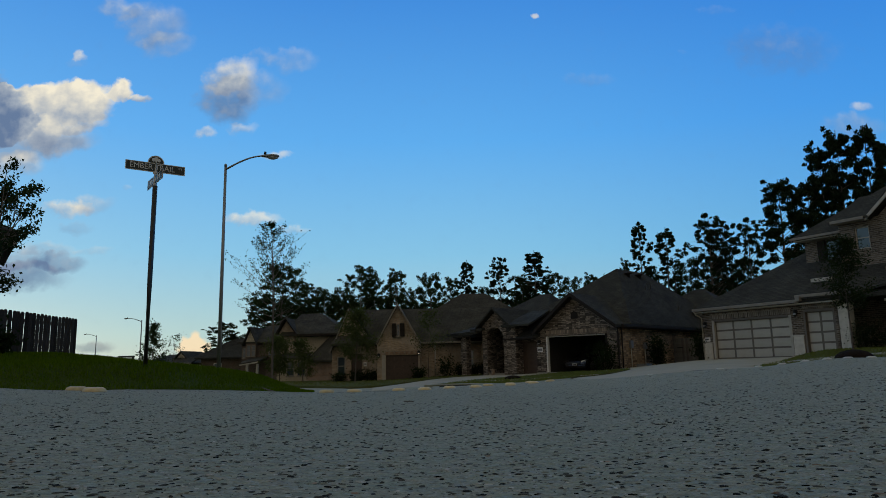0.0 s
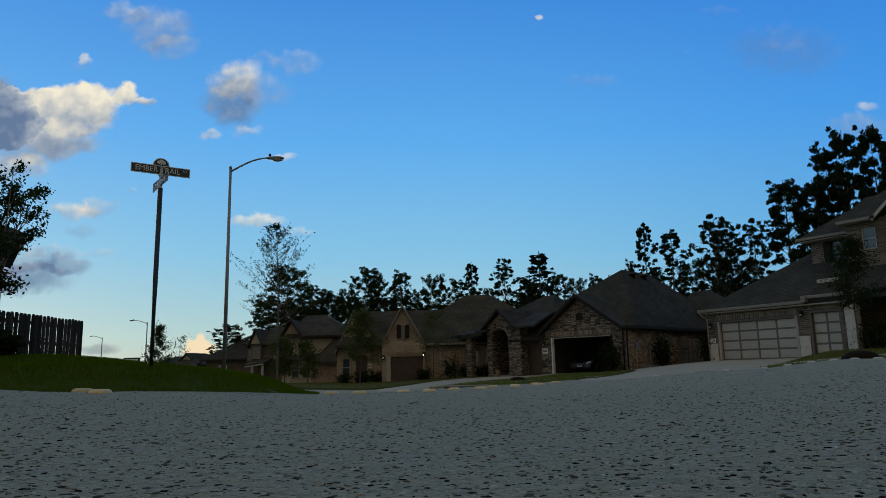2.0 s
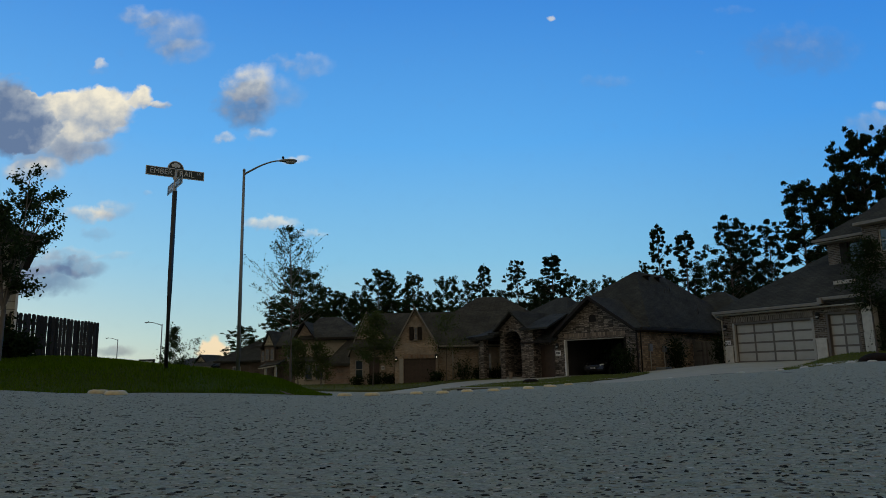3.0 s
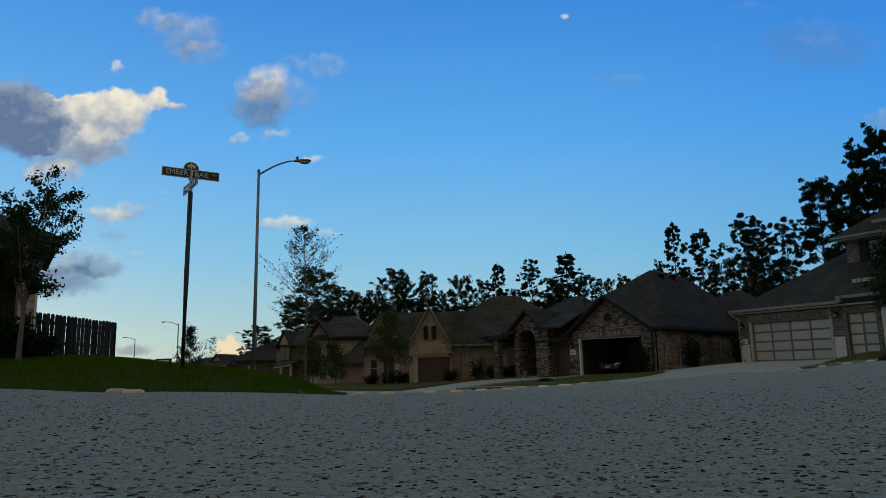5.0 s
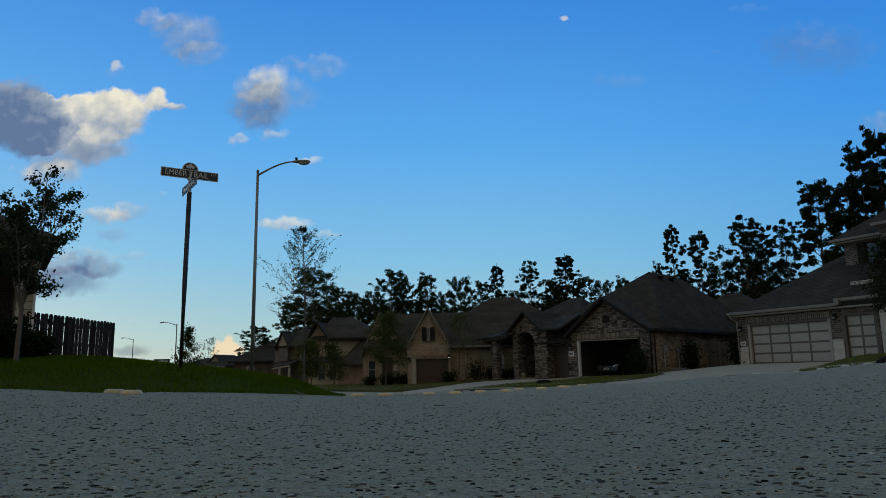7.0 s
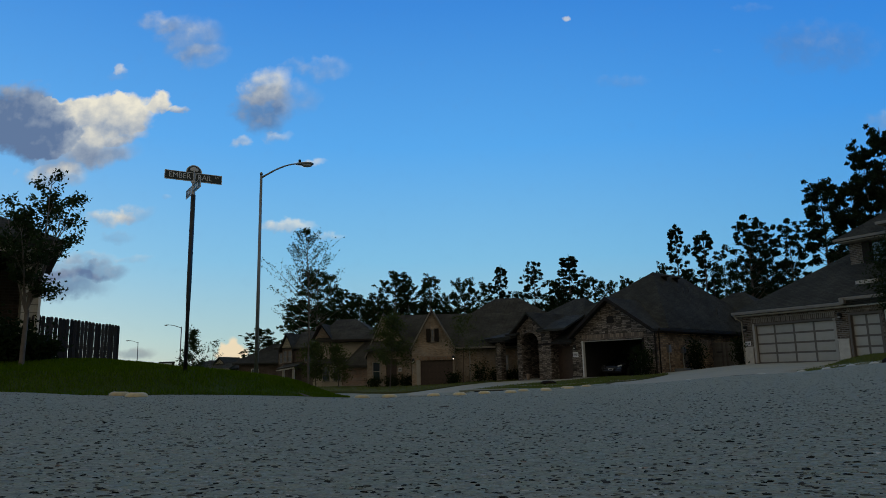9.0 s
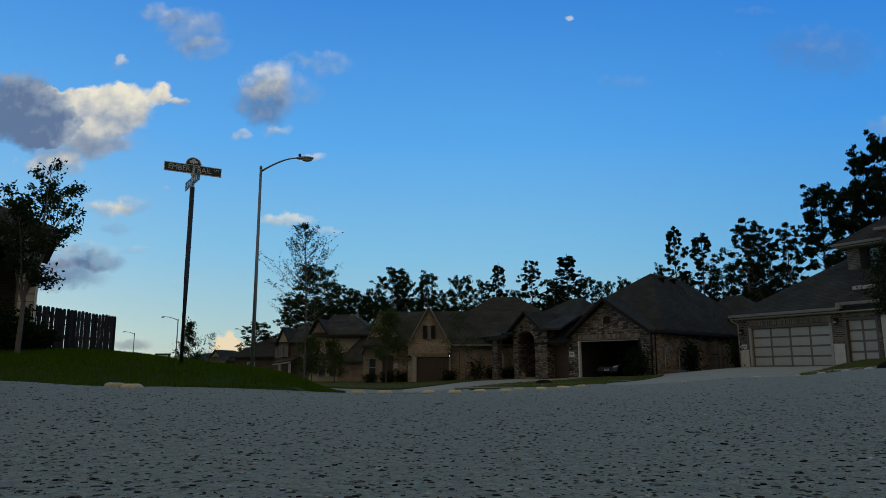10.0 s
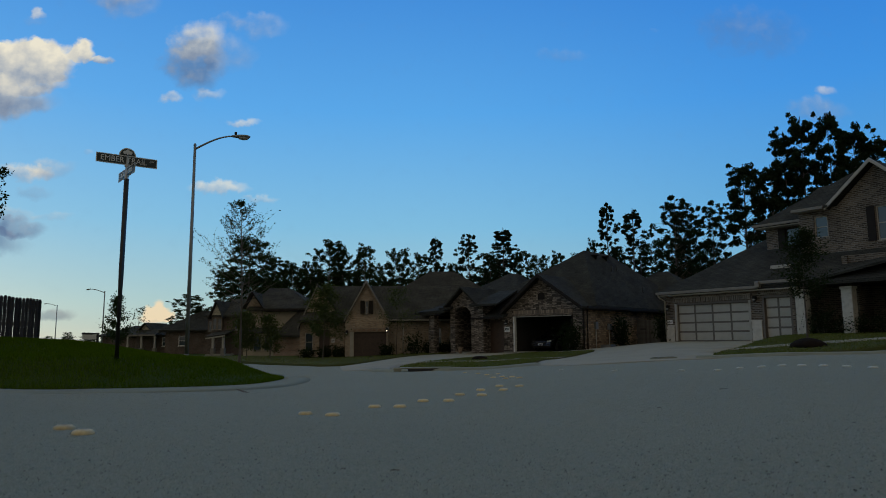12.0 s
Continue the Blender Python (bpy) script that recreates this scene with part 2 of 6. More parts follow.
ROAD = material("exposed_concrete", (0.258, 0.275, 0.194), 0.85,
                spots=((0.5, (0.222, 0.236, 0.17), 0.7), (9, (0.305, 0.318, 0.228), 0.6), (26, (0.205, 0.245, 0.195), 0.65), (40, (0.33, 0.275, 0.215), 0.6), (85, (0.125, 0.13, 0.112), 0.7), (150, (0.40, 0.395, 0.34), 0.6), (420, (0.10, 0.105, 0.092), 0.5)),
                bump=((28, 0.012, 0.8), (70, 0.010, 0.9), (190, 0.006, 1.0)), spec=0.3)
PALE = material("pale_concrete", (0.30, 0.282, 0.225), 0.9, spots=((0.7, (0.235, 0.222, 0.19), 0.7), (25, (0.34, 0.32, 0.27), 0.5)), bump=((80, 0.004, 0.5),), spec=0.3)
KERB = material("kerb_concrete", (0.215, 0.22, 0.168), 0.9, spots=((1.4, (0.17, 0.175, 0.136), 0.8), (30, (0.27, 0.27, 0.215), 0.5)), bump=((60, 0.006, 0.6),), spec=0.3)
EARTH = material("dark_mulch", (0.014, 0.010, 0.008), 0.95, spec=0.08, spots=((12, (0.028, 0.019, 0.013), 0.6),), bump=((40, 0.03, 0.9),))
TURF = material("mown_turf", (0.046, 0.070, 0.003), 0.95, spots=((0.6, (0.055, 0.080, 0.005), 0.7), (30, (0.022, 0.036, 0.003), 0.7)), bump=((60, 0.04, 0.9),), spec=0.1)
LAWN = material("dry_turf", (0.085, 0.095, 0.028), 0.95, spots=((0.8, (0.11, 0.10, 0.045), 0.8), (30, (0.05, 0.06, 0.018), 0.7)), bump=((60, 0.04, 0.9),), spec=0.1)
DRYBLADE = leaf_material("dry_grass_blade", (0.11, 0.125, 0.035), 0.35)
BLADE = leaf_material("grass_blade", (0.060, 0.095, 0.002), 0.45)
# near-black colour stands in for shade in pits and on stone sides
SHADEPEBBLE = material("shade_dark_pebble", (0.046, 0.047, 0.044), 0.95, island=0.9, spots=((9, (0.05, 0.048, 0.048), 0.5),), spec=0.05)
GREYSTONE = material("grey_pebble", (0.15, 0.148, 0.11), 0.9, island=0.5, spec=0.2)
REDSTONE = material("red_pebble", (0.23, 0.155, 0.11), 0.9, island=0.45, spec=0.2)
PALESTONE = material("pale_pebble", (0.38, 0.35, 0.31), 0.7, island=0.3)
YELLOW = material("yellow_ceramic", (0.46, 0.28, 0.09), 0.5, spread=0.2, spots=((14, (0.62, 0.53, 0.34), 0.7), (25, (0.30, 0.21, 0.10), 0.6), (90, (0.2, 0.16, 0.1), 0.4)), bump=((70, 0.002, 0.4),))
PALEYELLOW = material("worn_yellow_rim", (0.60, 0.46, 0.22), 0.5, spread=0.2, spots=((20, (0.62, 0.53, 0.33), 0.6), (40, (0.34, 0.26, 0.15), 0.5)), bump=((70, 0.002, 0.4),))
WHITEDOT = material("white_ceramic", (0.46, 0.45, 0.39), 0.5, spots=((25, (0.4, 0.38, 0.33), 0.6),))
TANBRICK = coursed("tan_brick", (0.50, 0.375, 0.255), (0.31, 0.215, 0.14), (0.34, 0.31, 0.27), 0.21, 0.075)
REDBRICK = coursed("red_brown_brick", (0.36, 0.215, 0.14), (0.20, 0.125, 0.085), (0.32, 0.28, 0.24), 0.21, 0.075)
DARKBRICK = coursed("dark_brown_brick", (0.15, 0.105, 0.08), (0.095, 0.07, 0.055), (0.15, 0.13, 0.11), 0.21, 0.075)
GREYBRICK = coursed("grey_tan_brick", (0.175, 0.135, 0.10), (0.052, 0.041, 0.032), (0.225, 0.20, 0.168), 0.27, 0.095, 0.016)
FIELDSTONE = coursed("brown_fieldstone", (0.33, 0.27, 0.215), (0.05, 0.042, 0.035), (0.06, 0.052, 0.045), 0.34, 0.10, 0.012, squash=0.6, depth=0.03, uneven=0.22)
SIDESTONE = coursed("gold_fieldstone", (0.46, 0.33, 0.20), (0.13, 0.09, 0.06), (0.2, 0.16, 0.12), 0.32, 0.12, 0.016, squash=0.7, depth=0.03, uneven=0.12)
SOLDIER = coursed("upright_grey_brick", (0.25, 0.20, 0.155), (0.09, 0.072, 0.056), (0.32, 0.29, 0.245), 0.11, 0.36, 0.016)
TANSOLDIER = coursed("upright_tan_brick", (0.34, 0.22, 0.145), (0.25, 0.155, 0.10), (0.30, 0.27, 0.23), 0.09, 0.36)
STONESOLDIER = coursed("upright_stone", (0.36, 0.275, 0.20), (0.13, 0.10, 0.08), (0.15, 0.13, 0.11), 0.13, 0.4)
SHINGLE = coursed("dark_shingle", (0.050, 0.049, 0.042), (0.037, 0.036, 0.031), (0.016, 0.016, 0.015), 0.33, 0.14, 0.01, slope=1.6, depth=0.008)
BROWNSHINGLE = coursed("brown_shingle", (0.066, 0.062, 0.051), (0.050, 0.047, 0.039), (0.02, 0.019, 0.017), 0.33, 0.14, 0.01, slope=1.6, depth=0.008)
SIDING = coursed("cream_siding", (0.52, 0.47, 0.36), (0.49, 0.44, 0.34), (0.25, 0.22, 0.17), 4.0, 0.18, 0.012, depth=0.015)
STUCCO = material("beige_board", (0.40, 0.34, 0.25), 0.85, spots=((2, (0.33, 0.28, 0.2), 0.6),), bump=((30, 0.004, 0.4),))
CREAM = material("cream_paint", (0.42, 0.385, 0.325), 0.65, spots=((3, (0.33, 0.30, 0.25), 0.6),))
WHITE = material("white_trim", (0.74, 0.72, 0.67), 0.55, spots=((4, (0.6, 0.58, 0.53), 0.6),))
GUTTER = material("taupe_gutter", (0.22, 0.195, 0.16), 0.6, spots=((3, (0.16, 0.14, 0.115), 0.6),))
PALEBARK = material("smooth_pale_bark", (0.15, 0.125, 0.10), 0.9, spots=((9, (0.09, 0.075, 0.06), 0.7),), bump=((25, 0.01, 0.6),))
CASTSTONE = material("cast_stone", (0.60, 0.56, 0.48), 0.85, spots=((5, (0.45, 0.41, 0.34), 0.7),), bump=((30, 0.006, 0.5),))
PANEL = material("door_panel_cream", (0.44, 0.41, 0.34), 0.6, spots=((2.5, (0.37, 0.34, 0.28), 0.6),), spread=0.06)
RAIL = material("door_rail_taupe", (0.15, 0.125, 0.10), 0.6, spots=((6, (0.115, 0.095, 0.075), 0.6),))
BROWNDOOR = material("brown_door", (0.075, 0.048, 0.034), 0.6, spots=((5, (0.05, 0.032, 0.024), 0.7),))
DARKTRIM = material("dark_brown_trim", (0.022, 0.017, 0.014), 0.7, spec=0.15, spots=((4, (0.032, 0.026, 0.021), 0.6),))
PALEWOOD = material("silvered_wood", (0.17, 0.165, 0.15), 0.9, spots=((3, (0.085, 0.075, 0.062), 0.8), (22, (0.17, 0.15, 0.125), 0.5)), bump=((35, 0.004, 0.6),), spread=0.25, spec=0.1)
GREYWOOD = material("weathered_wood", (0.042, 0.032, 0.024), 0.9, spots=((3, (0.024, 0.019, 0.015), 0.8), (22, (0.064, 0.047, 0.034), 0.5)), bump=((35, 0.004, 0.6),), spread=0.45, spec=0.1)
BLACK = material("black_paint", (0.009, 0.009, 0.0095), 0.45, spots=((15, (0.03, 0.03, 0.03), 0.6),))
SIGNGREEN = material("dark_green_sheet", (0.012, 0.022, 0.018), 0.5, spots=((8, (0.02, 0.03, 0.026), 0.5),))
SIGNWHITE = material("reflective_white", (0.60, 0.60, 0.58), 0.45, spots=((20, (0.5, 0.5, 0.48), 0.5),))
ALLOY = material("brushed_aluminium", (0.42, 0.43, 0.44), 0.45, metal=0.85, spots=((7, (0.33, 0.34, 0.35), 0.6),))
STEEL = material("galvanised_steel", (0.25, 0.26, 0.26), 0.55, metal=0.7, spots=((5, (0.27, 0.28, 0.28), 0.7),))
LENS = material("lamp_lens", (0.35, 0.36, 0.36), 0.25)
BULB = glow_material("lit_bulb", (1.0, 0.9, 0.75), 4.0)
BARK = material("grey_bark", (0.11, 0.09, 0.072), 0.95, spots=((9, (0.06, 0.048, 0.04), 0.7),), bump=((25, 0.02, 0.8),))
LEAF = leaf_material("oak_leaf", (0.030, 0.046, 0.020))
PINE = leaf_material("pine_needle", (0.022, 0.036, 0.020))
SHRUB = leaf_material("shrub_leaf", (0.015, 0.025, 0.009))
PALELEAF = leaf_material("young_leaf", (0.062, 0.074, 0.028))
TERRACOTTA = material("clay_pot", (0.30, 0.22, 0.16), 0.85, spots=((8, (0.2, 0.15, 0.11), 0.6),))
CARPAINT = material("dark_car_paint", (0.012, 0.012, 0.013), 0.25, spots=((3, (0.04, 0.042, 0.046), 0.4),))
CARGLASS = material("car_glass", (0.015, 0.017, 0.02), 0.08)
CHROME = material("headlamp_chrome", (0.6, 0.62, 0.64), 0.15, metal=0.9)
RUBBER = material("tyre_rubber", (0.02, 0.02, 0.02), 0.85)
# plaster toned far down so its colour holds the garage's inner shade
PLASTER = material("shade_dark_plaster", (0.055, 0.05, 0.045), 0.9, spots=((2, (0.07, 0.065, 0.06), 0.6),))
GLASS = material("window_glass", (0.03, 0.045, 0.06), 0.06, spec=0.9, spots=((1.5, (0.05, 0.06, 0.075), 0.5),))


# ---- building blocks ----
def mesh_of(bm, mats, name):
    me = bpy.data.meshes.new(name)
    bm.to_mesh(me)
    bm.free()
    for m in mats if isinstance(mats, (list, tuple)) else [mats]:
        me.materials.append(m)
    return me


def part(name, bm, mats, parent=None, label=""):
    ob = new(name, mesh_of(bm, mats, name))
    if parent is not None:
        ob.parent = parent
    if label:
        ob["label"] = label
    return ob


def thing(name, place, label, category, group="", kind=""):
    ob = new(name)
    ob.empty_display_size = 0.2
    ob.matrix_basis = place if isinstance(place, Matrix) else pose(*place)
    return tagged(ob, label, category, group, kind)


def box(bm, x0, y0, z0, x1, y1, z1, bevel=0.0):
    m = Matrix.LocRotScale(((x0 + x1) / 2, (y0 + y1) / 2, (z0 + z1) / 2), None, (abs(x1 - x0), abs(y1 - y0), abs(z1 - z0)))
    made = bmesh.ops.create_cube(bm, size=1, matrix=m)
    if bevel:
        edges = list({e for v in made["verts"] for e in v.link_edges})
        bmesh.ops.bevel(bm, geom=edges, offset=bevel, segments=2, affect="EDGES", profile=0.6)
    return bm


def boxes(*rows, bevel=0.0):
    bm = bmesh.new()
    for r in rows:
        box(bm, *r, bevel=bevel)
    return bm


def slab(bm, points, thick):
    """A flat polygon in space, with its thickness below it."""
    top = [bm.verts.new(p) for p in points]
    low = [bm.verts.new((p[0], p[1], p[2] - thick)) for p in points]
    bm.faces.new(top)
    bm.faces.new(low[::-1])
    for i in range(len(points)):
        j = (i + 1) % len(points)
        bm.faces.new((top[j], top[i], low[i], low[j]))
    return bm


def upright(bm, outline, y0, y1):
    """An outline in x and z, extruded along y."""
    a = [bm.verts.new((x, y0, z)) for x, z in outline]
    b = [bm.verts.new((x, y1, z)) for x, z in outline]
    bm.faces.new(a)
    bm.faces.new(b[::-1])
    for i in range(len(outline)):
        j = (i + 1) % len(outline)
        bm.faces.new((a[j], a[i], b[i], b[j]))
    return bm


def pierced(bm, x0, x1, z0, z1, y0, y1, holes):
    """An upright wall along x in one piece, with openings that go right through it."""
    xs = sorted({x0, x1, *[h[0] for h in holes], *[h[1] for h in holes]})
    zs = sorted({z0, z1, *[h[2] for h in holes], *[h[3] for h in holes]})
    xs, zs = [v for v in xs if x0 <= v <= x1], [v for v in zs if z0 <= v <= z1]
    made = {}

    def at(i, j, back):
        if (i, j, back) not in made:
            made[i, j, back] = bm.verts.new((xs[i], y1 if back else y0, zs[j]))
        return made[i, j, back]

    def solid(i, j):
        if not (0 <= i < len(xs) - 1 and 0 <= j < len(zs) - 1):
            return False
        mx, mz = (xs[i] + xs[i + 1]) / 2, (zs[j] + zs[j + 1]) / 2
        return not any(h[0] < mx < h[1] and h[2] < mz < h[3] for h in holes)

    for i in range(len(xs) - 1):
        for j in range(len(zs) - 1):
            if not solid(i, j):
                continue
            ring = ((i, j), (i + 1, j), (i + 1, j + 1), (i, j + 1))
            bm.faces.new([at(*p, 0) for p in ring])
            bm.faces.new([at(*p, 1) for p in ring[::-1]])
            for (p, q), (di, dj) in zip(zip(ring, ring[1:] + ring[:1]), ((0, -1), (1, 0), (0, 1), (-1, 0))):
                if not solid(i + di, j + dj):
                    bm.faces.new((at(*q, 0), at(*p, 0), at(*p, 1), at(*q, 1)))
    return bm


def rod(points, radii, sides=8, bm=None):
    """A bent round bar."""
    bm = bm or bmesh.new()
    rings = []
    for i, p in enumerate(points):
        a, b = Vector(points[max(i - 1, 0)]), Vector(points[min(i + 1, len(points) - 1)])
        q = (b - a).normalized().to_track_quat("Z", "Y")
        r = radii[i] if isinstance(radii, (list, tuple)) else radii
        rings.append([bm.verts.new(Vector(p) + q @ Vector((r * math.cos(k * math.tau / sides), r * math.sin(k * math.tau / sides), 0))) for k in range(sides)])
    for a, b in zip(rings, rings[1:]):
        for k in range(sides):
            f = bm.faces.new((a[k], a[(k + 1) % sides], b[(k + 1) % sides], b[k]))
            f.smooth = True
    bm.faces.new(rings[0][::-1])
    bm.faces.new(rings[-1])
    return bm


def lathe(profile, sides=20, bm=None, at=(0, 0, 0)):
    """Radius and height rows turned about the upright axis."""
    bm = bm or bmesh.new()
    rings = [[bm.verts.new((at[0] + r * math.cos(k * math.tau / sides), at[1] + r * math.sin(k * math.tau / sides), at[2] + z)) for k in range(sides)] for r, z in profile]
    for a, b in zip(rings, rings[1:]):
        for k in range(sides):
            bm.faces.new((a[k], a[(k + 1) % sides], b[(k + 1) % sides], b[k])).smooth = True
    bm.faces.new(rings[0][::-1])
    bm.faces.new(rings[-1])
    return bm


def hip(bm, x0, y0, x1, y1, z, rise, inset_l, inset_r, front=None, thick=0.18):
    """A closed hip roof: eaves rectangle at z, ridge along x at the given rise."""
    ym = (y0 + y1) / 2 if front is None else front
    e = [bm.verts.new(p) for p in ((x0, y0, z), (x1, y0, z), (x1, y1, z), (x0, y1, z))]
    low = [bm.verts.new((v.co.x, v.co.y, z - thick)) for v in e]
    a, b = bm.verts.new((x0 + inset_l, ym, z + rise)), bm.verts.new((x1 - inset_r, ym, z + rise))
    for f in ((e[0], e[1], b, a), (e[1], e[2], b), (e[2], e[3], a, b), (e[3], e[0], a), low[::-1]):
        bm.faces.new(f)
    for i in range(4):
        bm.faces.new((e[(i + 1) % 4], e[i], low[i], low[(i + 1) % 4]))
    return bm


# ---- lie of the land ----
RINGS = (0, 4, 8, 12, 18, 25, 32, 38, 45, 60)
LAND = (
    (-90, (0, .02, .04, .05, .05, .05, .05, .05, .05, .05)),
    (-36, (0, .055, -.05, -.12, -.15, -.2, -.25, -.3, -.4, -.5)),
    (-24, (0, .006, -.115, -.19, -.25, -.34, -.48, -.6, -.75, -1.0)),
    (-6, (0, -.046, -.18, -.335, -.54, -.79, -1.0, -.98, -.94, -1.0)),
    (8, (0, -.06, -.125, -.26, -.44, -.65, -.7, -.66, -.6, -.6)),
    (14, (0, -.045, -.088, -.19, -.36, -.5, -.5, -.45, -.4, -.4)),
    (25, (0, -.004, -.004, -.05, -.17, -.27, -.1, .08, .15, .2)),
    (33, (0, .035, .085, .09, -.05, -.15, .05, .17, .25, .3)),
    (50, (0, .04, .09, .1, .05, 0, .15, .3, .35, .4)),
    (90, (0, .02, .05, .06, .06, .06, .06, .06, .06, .06)))


def ease(t):
    t = min(max(t, 0.0), 1.0)
    return t * t * (3 - 2 * t)


def along_ring(heights, r):
    for k in range(len(RINGS) - 1):
        if r <= RINGS[k + 1]:
            return heights[k] + (heights[k + 1] - heights[k]) * (r - RINGS[k]) / (RINGS[k + 1] - RINGS[k])
    return heights[-1]


def land(x, y):
    r, turn = math.hypot(x, y), math.degrees(math.atan2(x, y))
    if y < 0:
        return along_ring(LAND[0][1], r) * max(0.0, 1 + y / 3)
    for (a, ha), (b, hb) in zip(LAND, LAND[1:]):
        if turn <= b:
            f = ease((turn - a) / (b - a))
            return along_ring(ha, r) * (1 - f) + along_ring(hb, r) * f
    return 0.0


EDGE = ((-60, 15), (-12, 9.9), (-6, 8.75), (-4.45, 8.4), (-3.75, 8.25), (-3.1, 8.42), (-2.6, 9.1), (-2.24, 10.35), (-2.08, 12.3), (-2.15, 15.7), (-2.6, 18.5), (-4.6, 23.5), (-8.5, 28.5), (-16, 33.5), (-60, 68))


def from_edge(x, y):
    best = 99.0
    for (xa, ya), (xb, yb) in zip(EDGE, EDGE[1:]):
        dx, dy = xb - xa, yb - ya
        f = min(1.0, max(0.0, ((x - xa) * dx + (y - ya) * dy) / (dx * dx + dy * dy)))
        best = min(best, math.hypot(x - xa - f * dx, y - ya - f * dy))
    return best


def mound(x, y):
    """The corner lawn swells up behind its kerb."""
    return land(x, y) + 0.036 + 0.38 * ease(from_edge(x, y) / 1.6) + 0.2 * ease((from_edge(x, y) - 2) / 3) + 0.12 * ease((from_edge(x, y) - 3) / 3) * ease((-x - 4) / 3)


def inside(poly, x, y):
    hit = False
    for (xa, ya), (xb, yb) in zip(poly, poly[1:] + poly[:1]):
        if (ya > y) != (yb > y) and x < (xb - xa) * (y - ya) / (yb - ya) + xa:
            hit = not hit
    return hit


def finer(poly, step):
    out = []
    for (xa, ya), (xb, yb) in zip(poly, poly[1:] + poly[:1]):
        n = max(1, int(math.hypot(xb - xa, yb - ya) / step))
        out += [(xa + (xb - xa) * k / n, ya + (yb - ya) * k / n) for k in range(n)]
    return out


def rounded(poly, times=2):
    for _ in range(times):
        poly = [q for (xa, ya), (xb, yb) in zip(poly, poly[1:] + poly[:1])
                for q in ((xa * .75 + xb * .25, ya * .75 + yb * .25), (xa * .25 + xb * .75, ya * .25 + yb * .75))]
    return poly


def sheet(poly, height, step, deep, near=0.0):
    """Ground inside an outline, draped over a height, with an edge that goes down by deep."""
    edge = finer(poly, step)
    xs, ys = [p[0] for p in poly], [p[1] for p in poly]
    pts = list(edge)
    x = min(xs) + step / 2
    while x < max(xs):
        y = min(ys) + step / 2
        while y < max(ys):
            if inside(poly, x, y):
                pts.append((x, y))
            y += step
        x += step
    if near:
        # closer points where the eye is low over the ground
        pts = [p for p in pts[:len(edge)]] + [p for p in pts[len(edge):] if math.hypot(p[0], p[1] - 4) > near]
        k = 0.26
        m = int(near / k)
        for i in range(-m, m + 1):
            for j in range(-m, m + 1):
                x, y = i * k + 0.07 * (j % 2), j * k + 4
                if math.hypot(x, y - 4) <= near and inside(poly, x, y) and all(math.hypot(x - a, y - b) > 0.1 for a, b in edge if abs(a - x) < 0.2):
                    pts.append((x, y))
    n = len(edge)
    vs, _, fs, *_ = delaunay_2d_cdt([Vector(p) for p in pts], [(i, (i + 1) % n) for i in range(n)], [], 1, 1e-5)
    bm = bmesh.new()
    made = [bm.verts.new((v.x, v.y, height(v.x, v.y))) for v in vs]
    for f in fs:
        bm.faces.new([made[i] for i in f]).smooth = True
    bmesh.ops.recalc_face_normals(bm, faces=bm.faces)
    if bm.faces and sum(f.normal.z for f in bm.faces) < 0:
        bmesh.ops.reverse_faces(bm, faces=bm.faces)
    rim = [e for e in bm.edges if e.is_boundary]
    if deep:
        low = bmesh.ops.extrude_edge_only(bm, edges=rim)["geom"]
        for v in low:
            if isinstance(v, bmesh.types.BMVert):
                v.co.z -= deep
    return bm


def structure(name, bm, mats, label, category):
    return tagged(new(name, mesh_of(bm, mats, name)), label, category, kind="structure")


def graded(near, far, n):
    return [math.copysign(near * ((far / near) ** (k / n)), 1) for k in range(n + 1)]


# ground to the horizon
bm = bmesh.new()
side = graded(4, 2500, 26)
xs = [-v for v in reversed(side)] + [-2, 0, 2] + side
grid = [[bm.verts.new((x, y, land(x, y) - 0.16 - (0.02 if abs(x) > 80 or y > 80 else 0))) for y in xs] for x in xs]
for i in range(len(xs) - 1):
    for j in range(len(xs) - 1):
        bm.faces.new((grid[i][j], grid[i + 1][j], grid[i + 1][j + 1], grid[i][j + 1])).smooth = True
structure("ground", bm, TURF, "wide flat grassy ground reaching to the horizon", "ground")

# concrete street
ROADEDGE = [(-60, -14), (60, -14), (60, 40), (30, 30), (18, 24.5), (12.5, 21), (7.5, 22.8), (5, 24.5), (0.8, 29), (-1.5, 37), (-6, 39), (-14, 46), (-30, 60), (-50, 78),
            (-60, 70), (-35, 48), (-16, 35), (-9, 30), (-4.6, 25), (-2.1, 19), (-1.6, 12), (-1.95, 10), (-2.8, 8.35), (-3.7, 8.0), (-6, 8.5), (-60, 14.2)]
road = structure("road", sheet(ROADEDGE, land, 1.6, 0.2, 9.5), ROAD, "grey exposed-aggregate concrete street surface at a junction", "road")
ROADTREE = BVHTree.FromPolygons([v.co for v in road.data.vertices], [p.vertices for p in road.data.polygons])


def on_road(x, y):
    """The height of the street's own surface."""
    hit = ROADTREE.ray_cast(Vector((x, y, 5)), Vector((0, 0, -1)))
    return hit[0].z if hit[0] else land(x, y)


